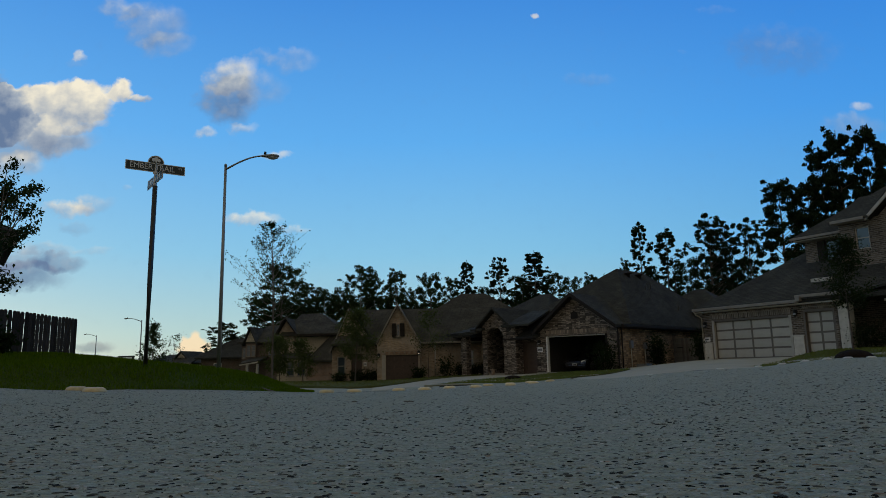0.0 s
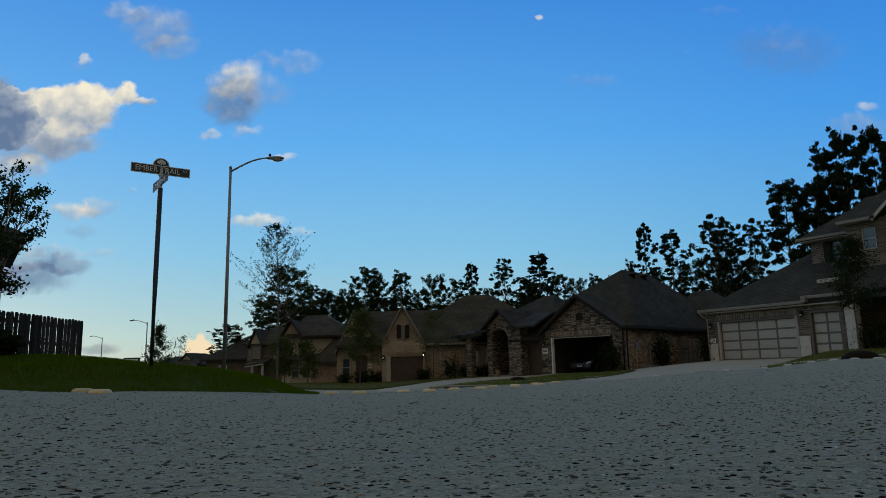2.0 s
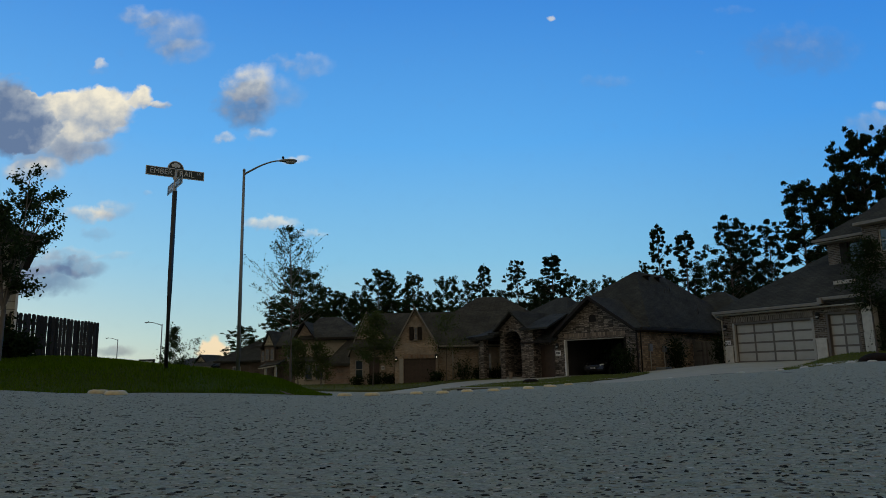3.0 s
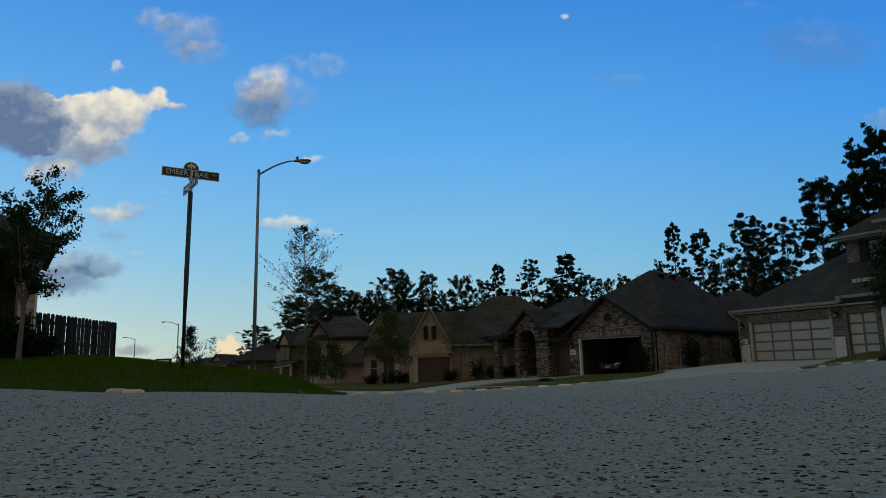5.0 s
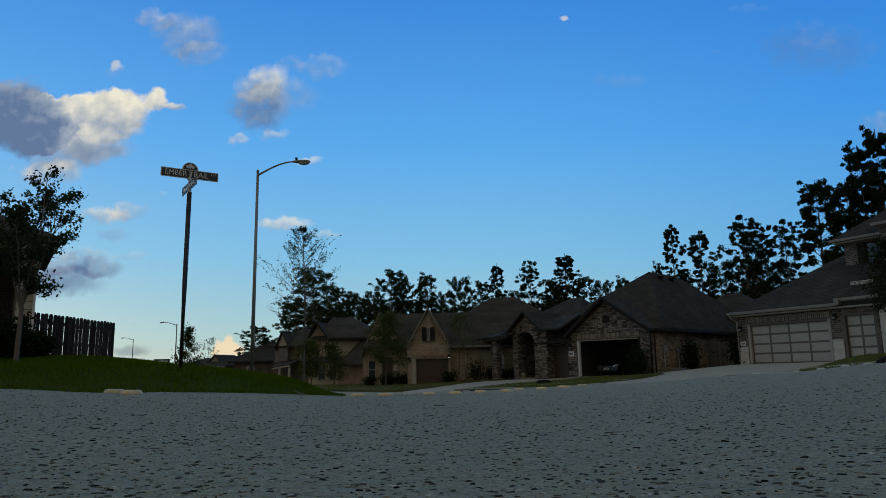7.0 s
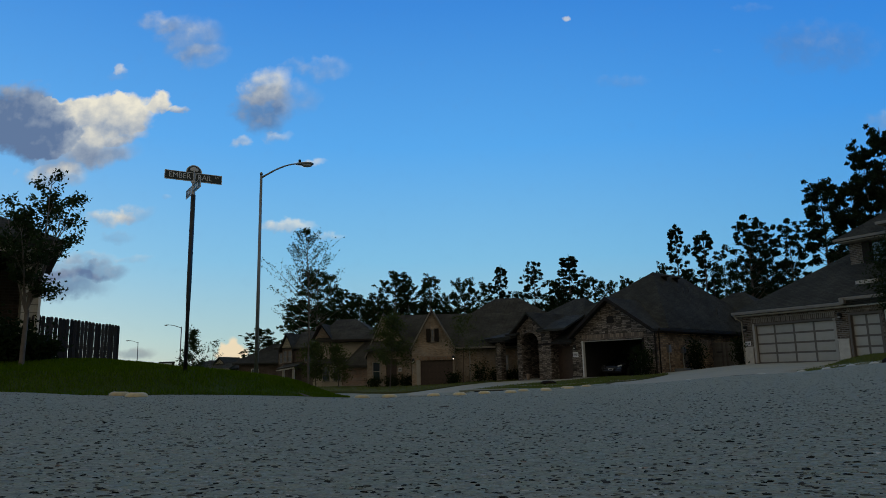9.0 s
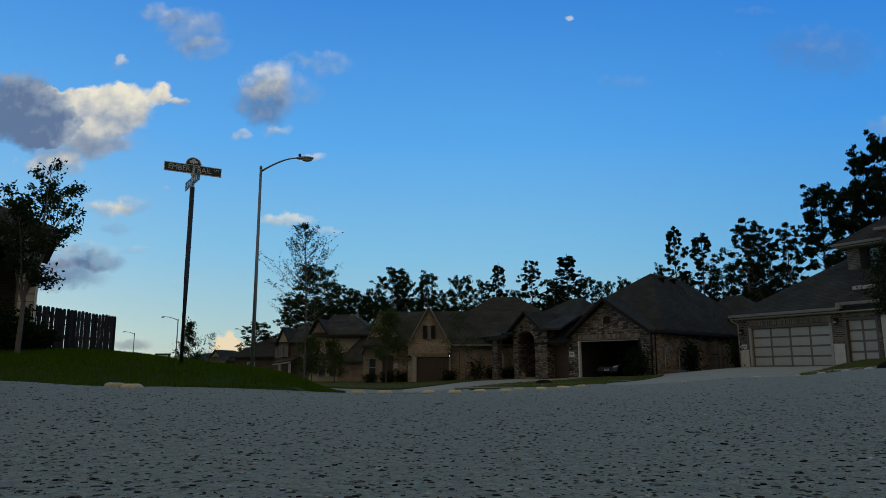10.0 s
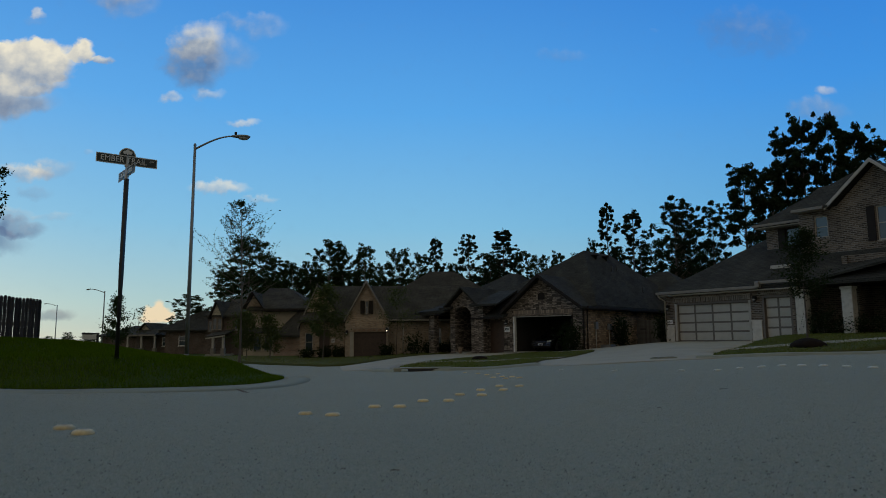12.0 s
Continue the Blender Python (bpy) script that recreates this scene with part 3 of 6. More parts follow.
def kerb_along(line, width, high, name, label):
    """A laid-down concrete kerb that rises across its width, away from the street."""
    bm = bmesh.new()
    profile = ((0.0, -0.14), (0.0, 0.005), (0.45, 0.012), (0.52, high * 0.55), (0.75, high * 0.9), (1.0, high), (1.0, -0.14))
    rows = []
    for i, (x, y) in enumerate(line):
        a, b = line[max(i - 1, 0)], line[min(i + 1, len(line) - 1)]
        d = Vector((b[0] - a[0], b[1] - a[1])).normalized()
        off = Vector((-d.y, d.x))
        rows.append([bm.verts.new((x + off.x * width * (1 - s), y + off.y * width * (1 - s), land(x, y) + h)) for s, h in profile])
    for a, b in zip(rows, rows[1:]):
        for k in range(len(profile) - 1):
            bm.faces.new((a[k], b[k], b[k + 1], a[k + 1])).smooth = True
    bmesh.ops.recalc_face_normals(bm, faces=bm.faces)
    return structure(name, bm, KERB, label, "kerb")


def smooth_line(line, times=3):
    for _ in range(times):
        inner = [q for (xa, ya), (xb, yb) in zip(line, line[1:]) for q in ((xa * .75 + xb * .25, ya * .75 + yb * .25), (xa * .25 + xb * .75, ya * .25 + yb * .75))]
        line = [line[0]] + inner + [line[-1]]
    return line


# corner lawn and its kerb; the line runs with the lawn on its far side
FRONT = smooth_line(list(EDGE))
CORNER = FRONT + [(-60, 40)]
structure("lawn_corner", sheet(CORNER[::-1], mound, 0.5, 0.2), TURF, "mown green corner lawn swelling into a low mound", "lawn")
kerb_along(FRONT[::-1], 0.6, 0.03, "kerb_corner", "pale grey laid-down concrete kerb along the lawn")


def verge(x, y):
    return land(x, y) + 0.09


def verge_east(x, y):
    """The lawn before the two-storey house banks up away from the driveway."""
    return verge(x, y) + 0.26 * ease((x - 13) / 7)


def drive(x, y):
    return land(x, y) + 0.018 + 0.032 * ease((y - 22.5) / 5)


LAWN_A = rounded([(-30, 62), (-14, 48), (-6.2, 40), (-2.2, 35.6), (-0.9, 38), (1.0, 43), (2.6, 45.5), (5, 47), (5, 53), (-14, 62)], 1)
structure("lawn_west", sheet(LAWN_A, verge, 1.5, 0.2), LAWN, "front lawn of the tan brick house", "lawn")
LAWN_C = rounded([(0.4, 25.6), (1.7, 33.0), (3.7, 35.5), (6.0, 38.6), (9.2, 38.6), (11.6, 36.6), (11.2, 34.8), (8.4, 30.0), (7.4, 28.2), (6.6, 27.4), (5.5, 24.2), (4.1, 22.6), (1.7, 22.4)], 2)
structure("lawn_middle", sheet(LAWN_C, verge, 1.2, 0.2), LAWN, "sloping front lawn strip beside the driveway", "lawn")
LAWN_R = rounded([(10.6, 21.9), (13.85, 25.6), (16.9, 29.1), (20.1, 31.8), (27.7, 33), (45, 20), (40, 12), (22, 21.5), (16.5, 20.4), (12.5, 19.8)], 2)
structure("lawn_east", sheet(LAWN_R, verge_east, 1.3, 0.4), LAWN, "front lawn of the two-storey brick house", "lawn")
structure("driveway_middle", sheet([(-2.0, 35), (-0.7, 38), (1.2, 43), (2.8, 45.4), (5, 46.6), (8.2, 44), (8.6, 41.5), (6.2, 38.9), (3.6, 35.9), (1.5, 33.2), (0.2, 25.4), (-1.6, 30)], drive, 1.5, 0.2), PALE,
          "pale concrete driveway sweeping up to the porch", "driveway")
structure("driveway_east", sheet([(5.3, 23.6), (6.5, 27.3), (8.3, 30), (11.1, 34.8), (11.6, 36.8), (9, 39.5), (11.9, 41.2), (15.8, 39.5), (17.2, 40.4), (20.8, 34.6), (19.8, 31.8), (16.8, 29.2), (13.8, 25.7), (10.5, 21.8), (10.2, 19.4), (7.6, 18.6), (5.6, 20.6)], drive, 1.5, 0.2), PALE,
          "wide pale concrete driveway rising to the garages", "driveway")
structure("yard_middle", sheet([(8.8, 41.6), (6, 47), (16, 60), (26, 50), (17.5, 40.6), (15.8, 39.6), (12, 41.3), (9, 39.6)], lambda x, y: land(x, y) - 0.03, 2.5, 0.2), EARTH, "dark mulched ground beside the stone house", "ground")
structure("pavement_middle", sheet([(2.2, 33.6), (6.4, 30.6), (8.0, 29.3), (7.4, 28.3), (6.0, 29.4), (1.9, 32.3)], lambda x, y: land(x, y) + 0.105, 1.2, 0.1), PALE, "narrow concrete pavement crossing the lawn", "pavement")
structure("pavement_east", sheet([(13.0, 24.6), (14.0, 25.5), (17.5, 24.4), (24, 22.5), (38, 15.5), (37.4, 14.5), (24, 21.3), (17.3, 23.2)], lambda x, y: verge_east(x, y) + 0.015, 1.2, 0.1), PALE, "narrow concrete pavement crossing the lawn", "pavement")
kerb_along(smooth_line([(-0.3, 28), (0.5, 24.6), (1.6, 22.0), (4.1, 22.2), (5.4, 23.7)], 2)[::-1], 0.5, 0.09, "kerb_middle", "pale concrete kerb with a storm drain")
kerb_along(smooth_line([(10.4, 21.6), (12.5, 19.5), (16.5, 20.1), (22, 21.2), (40, 11.7)], 2)[::-1], 0.5, 0.09, "kerb_east", "pale concrete kerb along the lawn")

# ---- plants ----
def ring_tube(vs, fs, pts, radii, sides=5):
    base = len(vs)
    for i, p in enumerate(pts):
        a, b = pts[max(i - 1, 0)], pts[min(i + 1, len(pts) - 1)]
        q = (b - a).normalized().to_track_quat("Z", "Y")
        for k in range(sides):
            vs.append(p + q @ Vector((radii[i] * math.cos(k * math.tau / sides), radii[i] * math.sin(k * math.tau / sides), 0)))
    for i in range(len(pts) - 1):
        for k in range(sides):
            a, b = base + i * sides + k, base + i * sides + (k + 1) % sides
            fs.append((a, b, b + sides, a + sides))


def limb(vs, fs, start, way, length, r0, r1, rng, bend=0.25, lift=0.1, steps=4, sides=5):
    pts, p, d = [start.copy()], start.copy(), way.normalized()
    for _ in range(steps):
        d = (d + Vector((rng.uniform(-bend, bend), rng.uniform(-bend, bend), rng.uniform(-bend, bend) + lift)) * 0.6).normalized()
        p = p + d * (length / steps)
        pts.append(p.copy())
    ring_tube(vs, fs, pts, [r0 + (r1 - r0) * k / steps for k in range(steps + 1)], sides)
    return pts


def leaf_mesh(name, centres, size, slim, mat, rng):
    """One small four-sided leaf at each centre, turned at random."""
    g = np.random.default_rng(rng.randrange(1 << 30))
    c = np.array(centres, float)
    n = len(c)
    a = g.normal(size=(n, 3))
    a /= np.linalg.norm(a, axis=1)[:, None]
    b = np.cross(a, g.normal(size=(n, 3)))
    b /= np.linalg.norm(b, axis=1)[:, None]
    s = size * g.uniform(0.6, 1.3, (n, 1))
    v = np.stack([c - a * s, c + b * s * slim - a * s * 0.1, c + a * s, c - b * s * slim - a * s * 0.1], 1).reshape(-1, 3)
    me = bpy.data.meshes.new(name)
    me.from_pydata(v.tolist(), [], np.arange(4 * n).reshape(-1, 4).tolist())
    me.materials.append(mat)
    return me


def wood_mesh(name, vs, fs, mat=None):
    me = bpy.data.meshes.new(name)
    me.from_pydata([tuple(v) for v in vs], [], fs)
    me.materials.append(mat or BARK)
    for p in me.polygons:
        p.use_smooth = True
    return me


def grow(name, place, label, kind_of, height, seed, spread=0.35, clear=0.2, leaves=1500, leaf=0.08, slim=0.55, mat=None, limbs=16, clump=0.35,
         trunk=0.0, stems=1, category="tree", group="", rise=0.6, twigs=5, bark=None):
    """A tree: tapered trunk or stems, limbs, twigs, and leaves gathered about the twigs. kind_of: broad, cone, open or vase."""
    rng = random.Random(seed)
    vs, fs, centres = [], [], []
    trunk = trunk or height * 0.018
    tips = []
    for s in range(stems):
        lean = Vector((0, 0, 1)) if stems == 1 else Vector((math.cos(s * 2.4) * 0.36, math.sin(s * 2.4) * 0.36, 1))
        foot = Vector((0, 0, -0.15)) if stems == 1 else Vector((0, 0, height * clear))
        tall = height * (0.97 if stems == 1 else rng.uniform(0.55, 0.85) * (1 - clear))
        spine = limb(vs, fs, foot, lean, tall + 0.15, trunk * (1 if stems == 1 else 0.6), trunk * 0.12, rng, 0.05 if kind_of != "broad" else 0.09, 0.1, 8, 7)
        tips.append((spine, tall))
    if stems > 1:
        limb(vs, fs, Vector((0, 0, -0.15)), Vector((0, 0, 1)), height * clear + 0.2, trunk * 1.25, trunk, rng, 0.03, 0.1, 3, 8)
    for spine, tall in tips:
        for k in range(limbs // len(tips)):
            f = (clear if stems == 1 else 0.12) + (1 - (clear if stems == 1 else 0.12)) * (k + rng.random()) / (limbs // len(tips))
            f = min(f, 0.985)
            at = f * 8
            i = min(int(at), 7)
            p = spine[i].lerp(spine[i + 1], at - i)
            turn = k * 2.4 + rng.uniform(-0.5, 0.5)
            g = (f - clear) / (1 - clear)
            if kind_of == "cone":
                reach = height * spread * (1.05 - g) * rng.uniform(0.75, 1.1)
                tilt = rise * 0.5
            elif kind_of == "open":
                reach = height * spread * min(1.0, 0.65 + 1.2 * g) * max(0.0, 1.0 - g) ** 0.8 * rng.uniform(0.7, 1.15)
                tilt = rise * (0.5 + 0.5 * g)
            elif kind_of == "vase":
                reach = height * spread * (0.5 + 0.5 * g) * rng.uniform(0.5, 1.1)
                tilt = rise * 1.5
            else:
                reach = height * spread * math.sin(math.pi * min(1, 0.25 + 0.72 * g)) ** 0.7 * rng.uniform(0.7, 1.15)
                tilt = rise * (0.4 + 0.9 * g)
            way = Vector((math.cos(turn), math.sin(turn), tilt))
            arm = limb(vs, fs, p, way, reach, trunk * 0.36 * (1.15 - 0.7 * f), trunk * 0.06, rng, 0.3, 0.08, 4, 5)
            for t in range(twigs):
                q = arm[1 + (t + 1) % 4]
                w = (q - p).normalized() + Vector((rng.uniform(-1, 1), rng.uniform(-1, 1), rng.uniform(-0.4, 0.9))) * 0.9
                twig = limb(vs, fs, q, w, reach * rng.uniform(0.22, 0.5), trunk * 0.07, trunk * 0.025, rng, 0.35, 0.05, 3, 3)
                centres += [(twig[1], 0.8), (twig[2], 1.0), (twig[3], 1.1)]
            centres.append((arm[4], 1.2))
    crown = []
    each = max(1, leaves // max(1, len(centres)))
    for c, w in centres:
        puff = clump * w * rng.uniform(0.6, 1.3)
        for _ in range(max(1, int(each * rng.uniform(0.4, 1.6)))):
            d = Vector((rng.gauss(0, 1), rng.gauss(0, 1), rng.gauss(0, 0.8))) * 0.5
            crown.append(tuple(c + d * puff))
    ob = thing(name, place, label, category, group)
    new("trunk", wood_mesh("trunk", vs, fs, bark)).parent = ob
    new("crown", leaf_mesh("crown", crown, leaf, slim, mat or LEAF, rng)).parent = ob
    return ob


def shrub(place, w, h, label, seed, mat=None, leaf=0.05, leaves=900, name="shrub"):
    """A low bush: short stems under a ragged shell of leaves."""
    rng = random.Random(seed)
    vs, fs, crown = [], [], []
    for k in range(9):
        a = k * 2.4
        tip = Vector((math.cos(a) * w * 0.35, math.sin(a) * w * 0.35, h * 0.75))
        pts = limb(vs, fs, Vector((math.cos(a) * 0.05, math.sin(a) * 0.05, -0.08)), tip, tip.length, 0.02, 0.006, rng, 0.2, 0.1, 3, 4)
        for _ in range(leaves // 9):
            c = pts[rng.randrange(1, 4)]
            d = Vector((rng.gauss(0, 1) * w * 0.2, rng.gauss(0, 1) * w * 0.2, rng.gauss(0, 1) * h * 0.2))
            q = c + d
            if q.z > 0.02:
                crown.append(tuple(q))
    ob = thing(name, place, label, "shrub")
    new("stem", wood_mesh("stem", vs, fs)).parent = ob
    new("foliage", leaf_mesh("foliage", crown, leaf, 0.55, mat or SHRUB, rng)).parent = ob
    return ob


def on_land(x, y, lift=0.0, turn=0.0):
    return pose(x, y, land(x, y) + lift, 0, 0, turn)


# ---- street furniture ----
def lettering(text, size, mat, parent, m, deep=0.004, width=None, label=""):
    cu = bpy.data.curves.new("lettering", "FONT")
    cu.body, cu.size, cu.extrude, cu.align_x, cu.align_y, cu.resolution_u = text, size, deep, "CENTER", "CENTER", 2
    ob = bpy.data.objects.new("lettering", cu)
    scene.collection.objects.link(ob)
    bpy.context.view_layer.update()
    me = bpy.data.meshes.new_from_object(ob.evaluated_get(bpy.context.evaluated_depsgraph_get()))
    bpy.data.objects.remove(ob)
    me.materials.clear()
    me.materials.append(mat)
    if width:
        xs = [v.co.x for v in me.vertices]
        k = width / (max(xs) - min(xs))
        for v in me.vertices:
            v.co.x *= k
    out = new("lettering", me)
    out.parent, out.matrix_basis = parent, m
    if label:
        out["label"] = label
    return out


def street_sign():
    x, y = -3.695, 9.8
    zb = mound(x, y)
    s = thing("street_sign", (x, y, zb), "black street name sign post with two crossed blades", "street sign")
    part("post", rod([(0, 0, -0.2), (0, 0, 1.2), (0.004, 0, 2.56)], 0.034, 14), BLACK, s)
    part("post_cap", lathe([(0.026, 2.52), (0.03, 2.54), (0.03, 2.62), (0.022, 2.66), (0.014, 2.90)], 14), ALLOY, s, "bare metal post cap")

    def blade(z, turn, long, high, name, label):
        b = part(name, boxes((-long / 2, -0.004, -high / 2, long / 2, 0.004, high / 2), bevel=0.003), SIGNWHITE, s, label)
        b.matrix_basis = pose(0, 0, z, 0, 0, turn)
        part("field", boxes((-long / 2 + 0.012, -0.0065, -high / 2 + 0.012, long / 2 - 0.012, 0.0065, high / 2 - 0.012)), SIGNGREEN, b, "dark green sheet")
        return b

    top = blade(3.03 - zb, 31, 0.82, 0.14, "upper_blade", "dark green name blade with a white border")
    lettering("EMBER TRAIL", 0.115, SIGNWHITE, top, pose(-0.045, -0.0075, 0.0, 90, 0, 0), 0.001, 0.61)
    lettering("LN", 0.05, SIGNWHITE, top, pose(0.335, -0.0075, 0.025, 90, 0, 0), 0.001)
    disc = bmesh.new()
    upright(disc, [(0.115 * math.cos(a * math.pi / 16), 0.069 + 0.115 * math.sin(a * math.pi / 16)) for a in range(17)], -0.004, 0.004)
    part("crest", disc, SIGNWHITE, top, "half-round crest with a plain tree shape")
    disc = bmesh.new()
    upright(disc, [(0.10 * math.cos(a * math.pi / 16), 0.071 + 0.10 * math.sin(a * math.pi / 16)) for a in range(17)], -0.0062, 0.0062)
    part("crest_field", disc, SIGNGREEN, top)
    disc = bmesh.new()
    for cx, cz, r in ((-0.035, 0.115, 0.026), (0.0, 0.132, 0.03), (0.037, 0.115, 0.026)):
        upright(disc, [(cx + r * math.cos(a * math.tau / 12), cz + r * math.sin(a * math.tau / 12)) for a in range(12)], -0.0075 - r * 0.02, -0.0062)
    upright(disc, [(-0.012, 0.08), (0.012, 0.08), (0.008, 0.115), (-0.008, 0.115)], -0.0074, -0.0062)
    part("tree_emblem", disc, SIGNWHITE, top)
    low = blade(2.85 - zb, -56, 0.84, 0.14, "lower_blade", "second name blade seen nearly edge on")
    bars = boxes(*[(-0.28 + k * 0.1, -0.0078, -0.03, -0.21 + k * 0.1, -0.0066, 0.03) for k in range(6)])
    part("lettering_bars", bars, SIGNWHITE, low)
    part("bracket", boxes((-0.03, -0.02, 2.74, 0.03, 0.02, 2.78), bevel=0.006), ALLOY, s)


def street_lamp(place, tall, reach, label, thick=0.075):
    s = thing("street_lamp", place, label, "street lamp", "street lamps")
    part("base", lathe([(thick * 1.7, -0.1), (thick * 1.7, 0.03), (thick * 1.2, 0.05), (thick * 1.1, 0.2)], 12), STEEL, s)
    part("pole", rod([(0, 0, 0.05), (0, 0, tall * 0.5), (0, 0, tall)], [thick, thick * 0.85, thick * 0.65], 14), STEEL, s)
    part("pole_cap", lathe([(thick * 0.75, tall - 0.02), (thick * 0.75, tall + 0.03), (thick * 0.3, tall + 0.07)], 12), STEEL, s)
    arm = [(reach * k / 8, 0, tall - 0.12 + 0.42 * math.sin(k / 8 * math.pi / 2) + 0.02 * k / 8) for k in range(9)]
    part("arm", rod(arm, [thick * 0.5 - 0.0012 * k for k in range(9)], 10), STEEL, s)
    h = part("lamp_head", cobra_head(), STEEL, s, "grey cobra-head lamp housing")
    h.matrix_basis = pose(reach - 0.05, 0, tall + 0.31)
    lens = bmesh.new()
    bmesh.ops.create_uvsphere(lens, u_segments=14, v_segments=8, radius=1, matrix=pose(0.36, 0, -0.05) @ Matrix.Diagonal((0.17, 0.10, 0.06, 1)))
    part("lens", lens, LENS, h, "clear drop lens")
    part("photocell", lathe([(0.04, 0.07), (0.04, 0.13), (0.03, 0.145)], 10, at=(0.12, 0, 0)), BLACK, h)
    return s


def cobra_head():
    bm = bmesh.new()
    rows = ((0.0, 0.03, 0.035, 0.02), (0.06, 0.055, 0.05, 0.035), (0.18, 0.075, 0.06, 0.05), (0.34, 0.12, 0.06, 0.055), (0.48, 0.11, 0.05, 0.05), (0.56, 0.05, 0.025, 0.03))
    rings = []
    for x, w, up, dn in rows:
        rings.append([bm.verts.new((x, w * math.cos(a * math.tau / 12), (up if math.sin(a * math.tau / 12) > 0 else dn) * math.sin(a * math.tau / 12))) for a in range(12)])
    for a, b in zip(rings, rings[1:]):
        for k in range(12):
            bm.faces.new((a[k], a[(k + 1) % 12], b[(k + 1) % 12], b[k])).smooth = True
    bm.faces.new(rings[0])
    bm.faces.new(rings[-1][::-1])
    bmesh.ops.recalc_face_normals(bm, faces=bm.faces)
    return bm


def yard_sign(x, y):
    """A small blank board on a dark post at the far end of the street."""
    s = thing("yard_sign", (x, y, mound(x, y) - 0.05), "small blank white board on a dark post", "sign")
    part("post", boxes((-0.04, -0.04, -0.1, 0.04, 0.04, 1.0), bevel=0.01), BLACK, s)
    part("arm", boxes((-0.62, -0.03, 0.98, 0.06, 0.03, 1.05), bevel=0.01), BLACK, s)
    part("board", boxes((-0.6, -0.015, 0.78, -0.05, 0.015, 0.975), bevel=0.006), SIGNWHITE, s, "blank white board")


street_sign()
street_lamp((-5.76, 21.0, mound(-5.76, 21.0) - 0.1), 6.60, 1.15, "tall galvanised street lamp with a curved arm", 0.062)
yard_sign(-11.6, 29.4)
street_lamp(pose(-32.75, 85, -0.9, 0, 0, 175), 7.2, 1.7, "distant grey street lamp with a curved arm", 0.09)
street_lamp(pose(-53.7, 120, -1.0, 0, 0, 175), 7.4, 1.7, "distant grey street lamp with a curved arm", 0.09)


# raised pavement markers
def marker_mesh(mat, flat=False):
    bm = lathe([(0.052, -0.004), (0.052, 0.004), (0.047, 0.013), (0.037, 0.0185), (0.029, 0.0195), (0.016, 0.0175), (0.002, 0.017)] if not flat else
               [(0.052, -0.004), (0.052, 0.004), (0.046, 0.011), (0.03, 0.016), (0.002, 0.018)], 18)
    g = random.Random(12)
    for v in bm.verts:
        v.co.z += g.uniform(-0.0008, 0.0008)
    for f in bm.faces:
        f.material_index = int(not flat and f.calc_center_median().xy.length < 0.031 and f.calc_center_median().z > 0.01)
    return mesh_of(bm, mat, "pavement_marker")


def tilt_at(x, y, turn=0.0):
    dx, dy = (land(x + 0.1, y) - land(x - 0.1, y)) / 0.2, (land(x, y + 0.1) - land(x, y - 0.1)) / 0.2
    q = Vector((0, 0, 1)).rotation_difference(Vector((-dx, -dy, 1)))
    return Matrix.Translation((x, y, on_road(x, y) + 0.001)) @ q.to_matrix().to_4x4()


yellow, white = marker_mesh([PALEYELLOW, YELLOW]), marker_mesh(WHITEDOT, True)
for x, y in ((-1.662, 3.54), (-1.492, 3.35), (-0.58, 4.79), (-0.38, 4.64), (-0.10, 5.39), (0.10, 5.34), (0.32, 5.91), (0.54, 5.85), (0.73, 6.63), (0.93, 6.50),
             (1.04, 7.32), (1.26, 7.14), (1.36, 7.95), (1.53, 7.62), (2.18, 10.78), (2.0, 11.0), (2.22, 11.57), (2.0, 12.21), (2.2, 12.4), (2.15, 13.9), (2.41, 14.06), (2.18, 15.37), (2.09, 17.0)):
    ob = new("pavement_marker", yellow)
    ob.matrix_basis = tilt_at(x, y)
    tagged(ob, "worn yellow ceramic road button on concrete", "road marker", "yellow road buttons")
for x, y in ((4.24, 15.87), (3.98, 11.4), (4.22, 9.3), (4.49, 8.78), (4.72, 8.62), (4.84, 8.3), (4.98, 8.07), (5.12, 7.88), (5.28, 7.7), (5.4, 7.45), (5.46, 7.1)):
    ob = new("pavement_marker", white)
    ob.matrix_basis = tilt_at(x, y)
    tagged(ob, "dull white ceramic road button on concrete", "road marker", "white road buttons")

# storm drain, manhole, litter
drain = thing("storm_drain", on_land(1.5, 22.15, 0, 2), "dark storm drain slot in a concrete kerb", "storm drain")
# no hollow here: a black block gives the shade inside the slot
part("throat_shade_block", boxes((-0.62, -0.06, 0.0, 0.62, 0.05, 0.075)), BLACK, drain)
part("lintel", boxes((-0.85, -0.07, 0.075, 0.85, 0.5, 0.115), bevel=0.02), KERB, drain, "pale concrete lintel")
for s in (-0.95, 1.02):
    part("side_block", boxes((s - 0.14, -0.07, 0.0, s + 0.12, 0.45, 0.105), bevel=0.02), KERB, drain)
cover = thing("manhole_cover", tilt_at(9.2, 21.6), "flat round iron manhole cover in the driveway", "manhole cover")
part("lid", lathe([(0.36, 0.0), (0.36, 0.065), (0.33, 0.07), (0.01, 0.072)], 24), RUBBER, cover)
part("rim", lathe([(0.42, 0.0), (0.42, 0.06), (0.37, 0.062)], 24), KERB, cover)
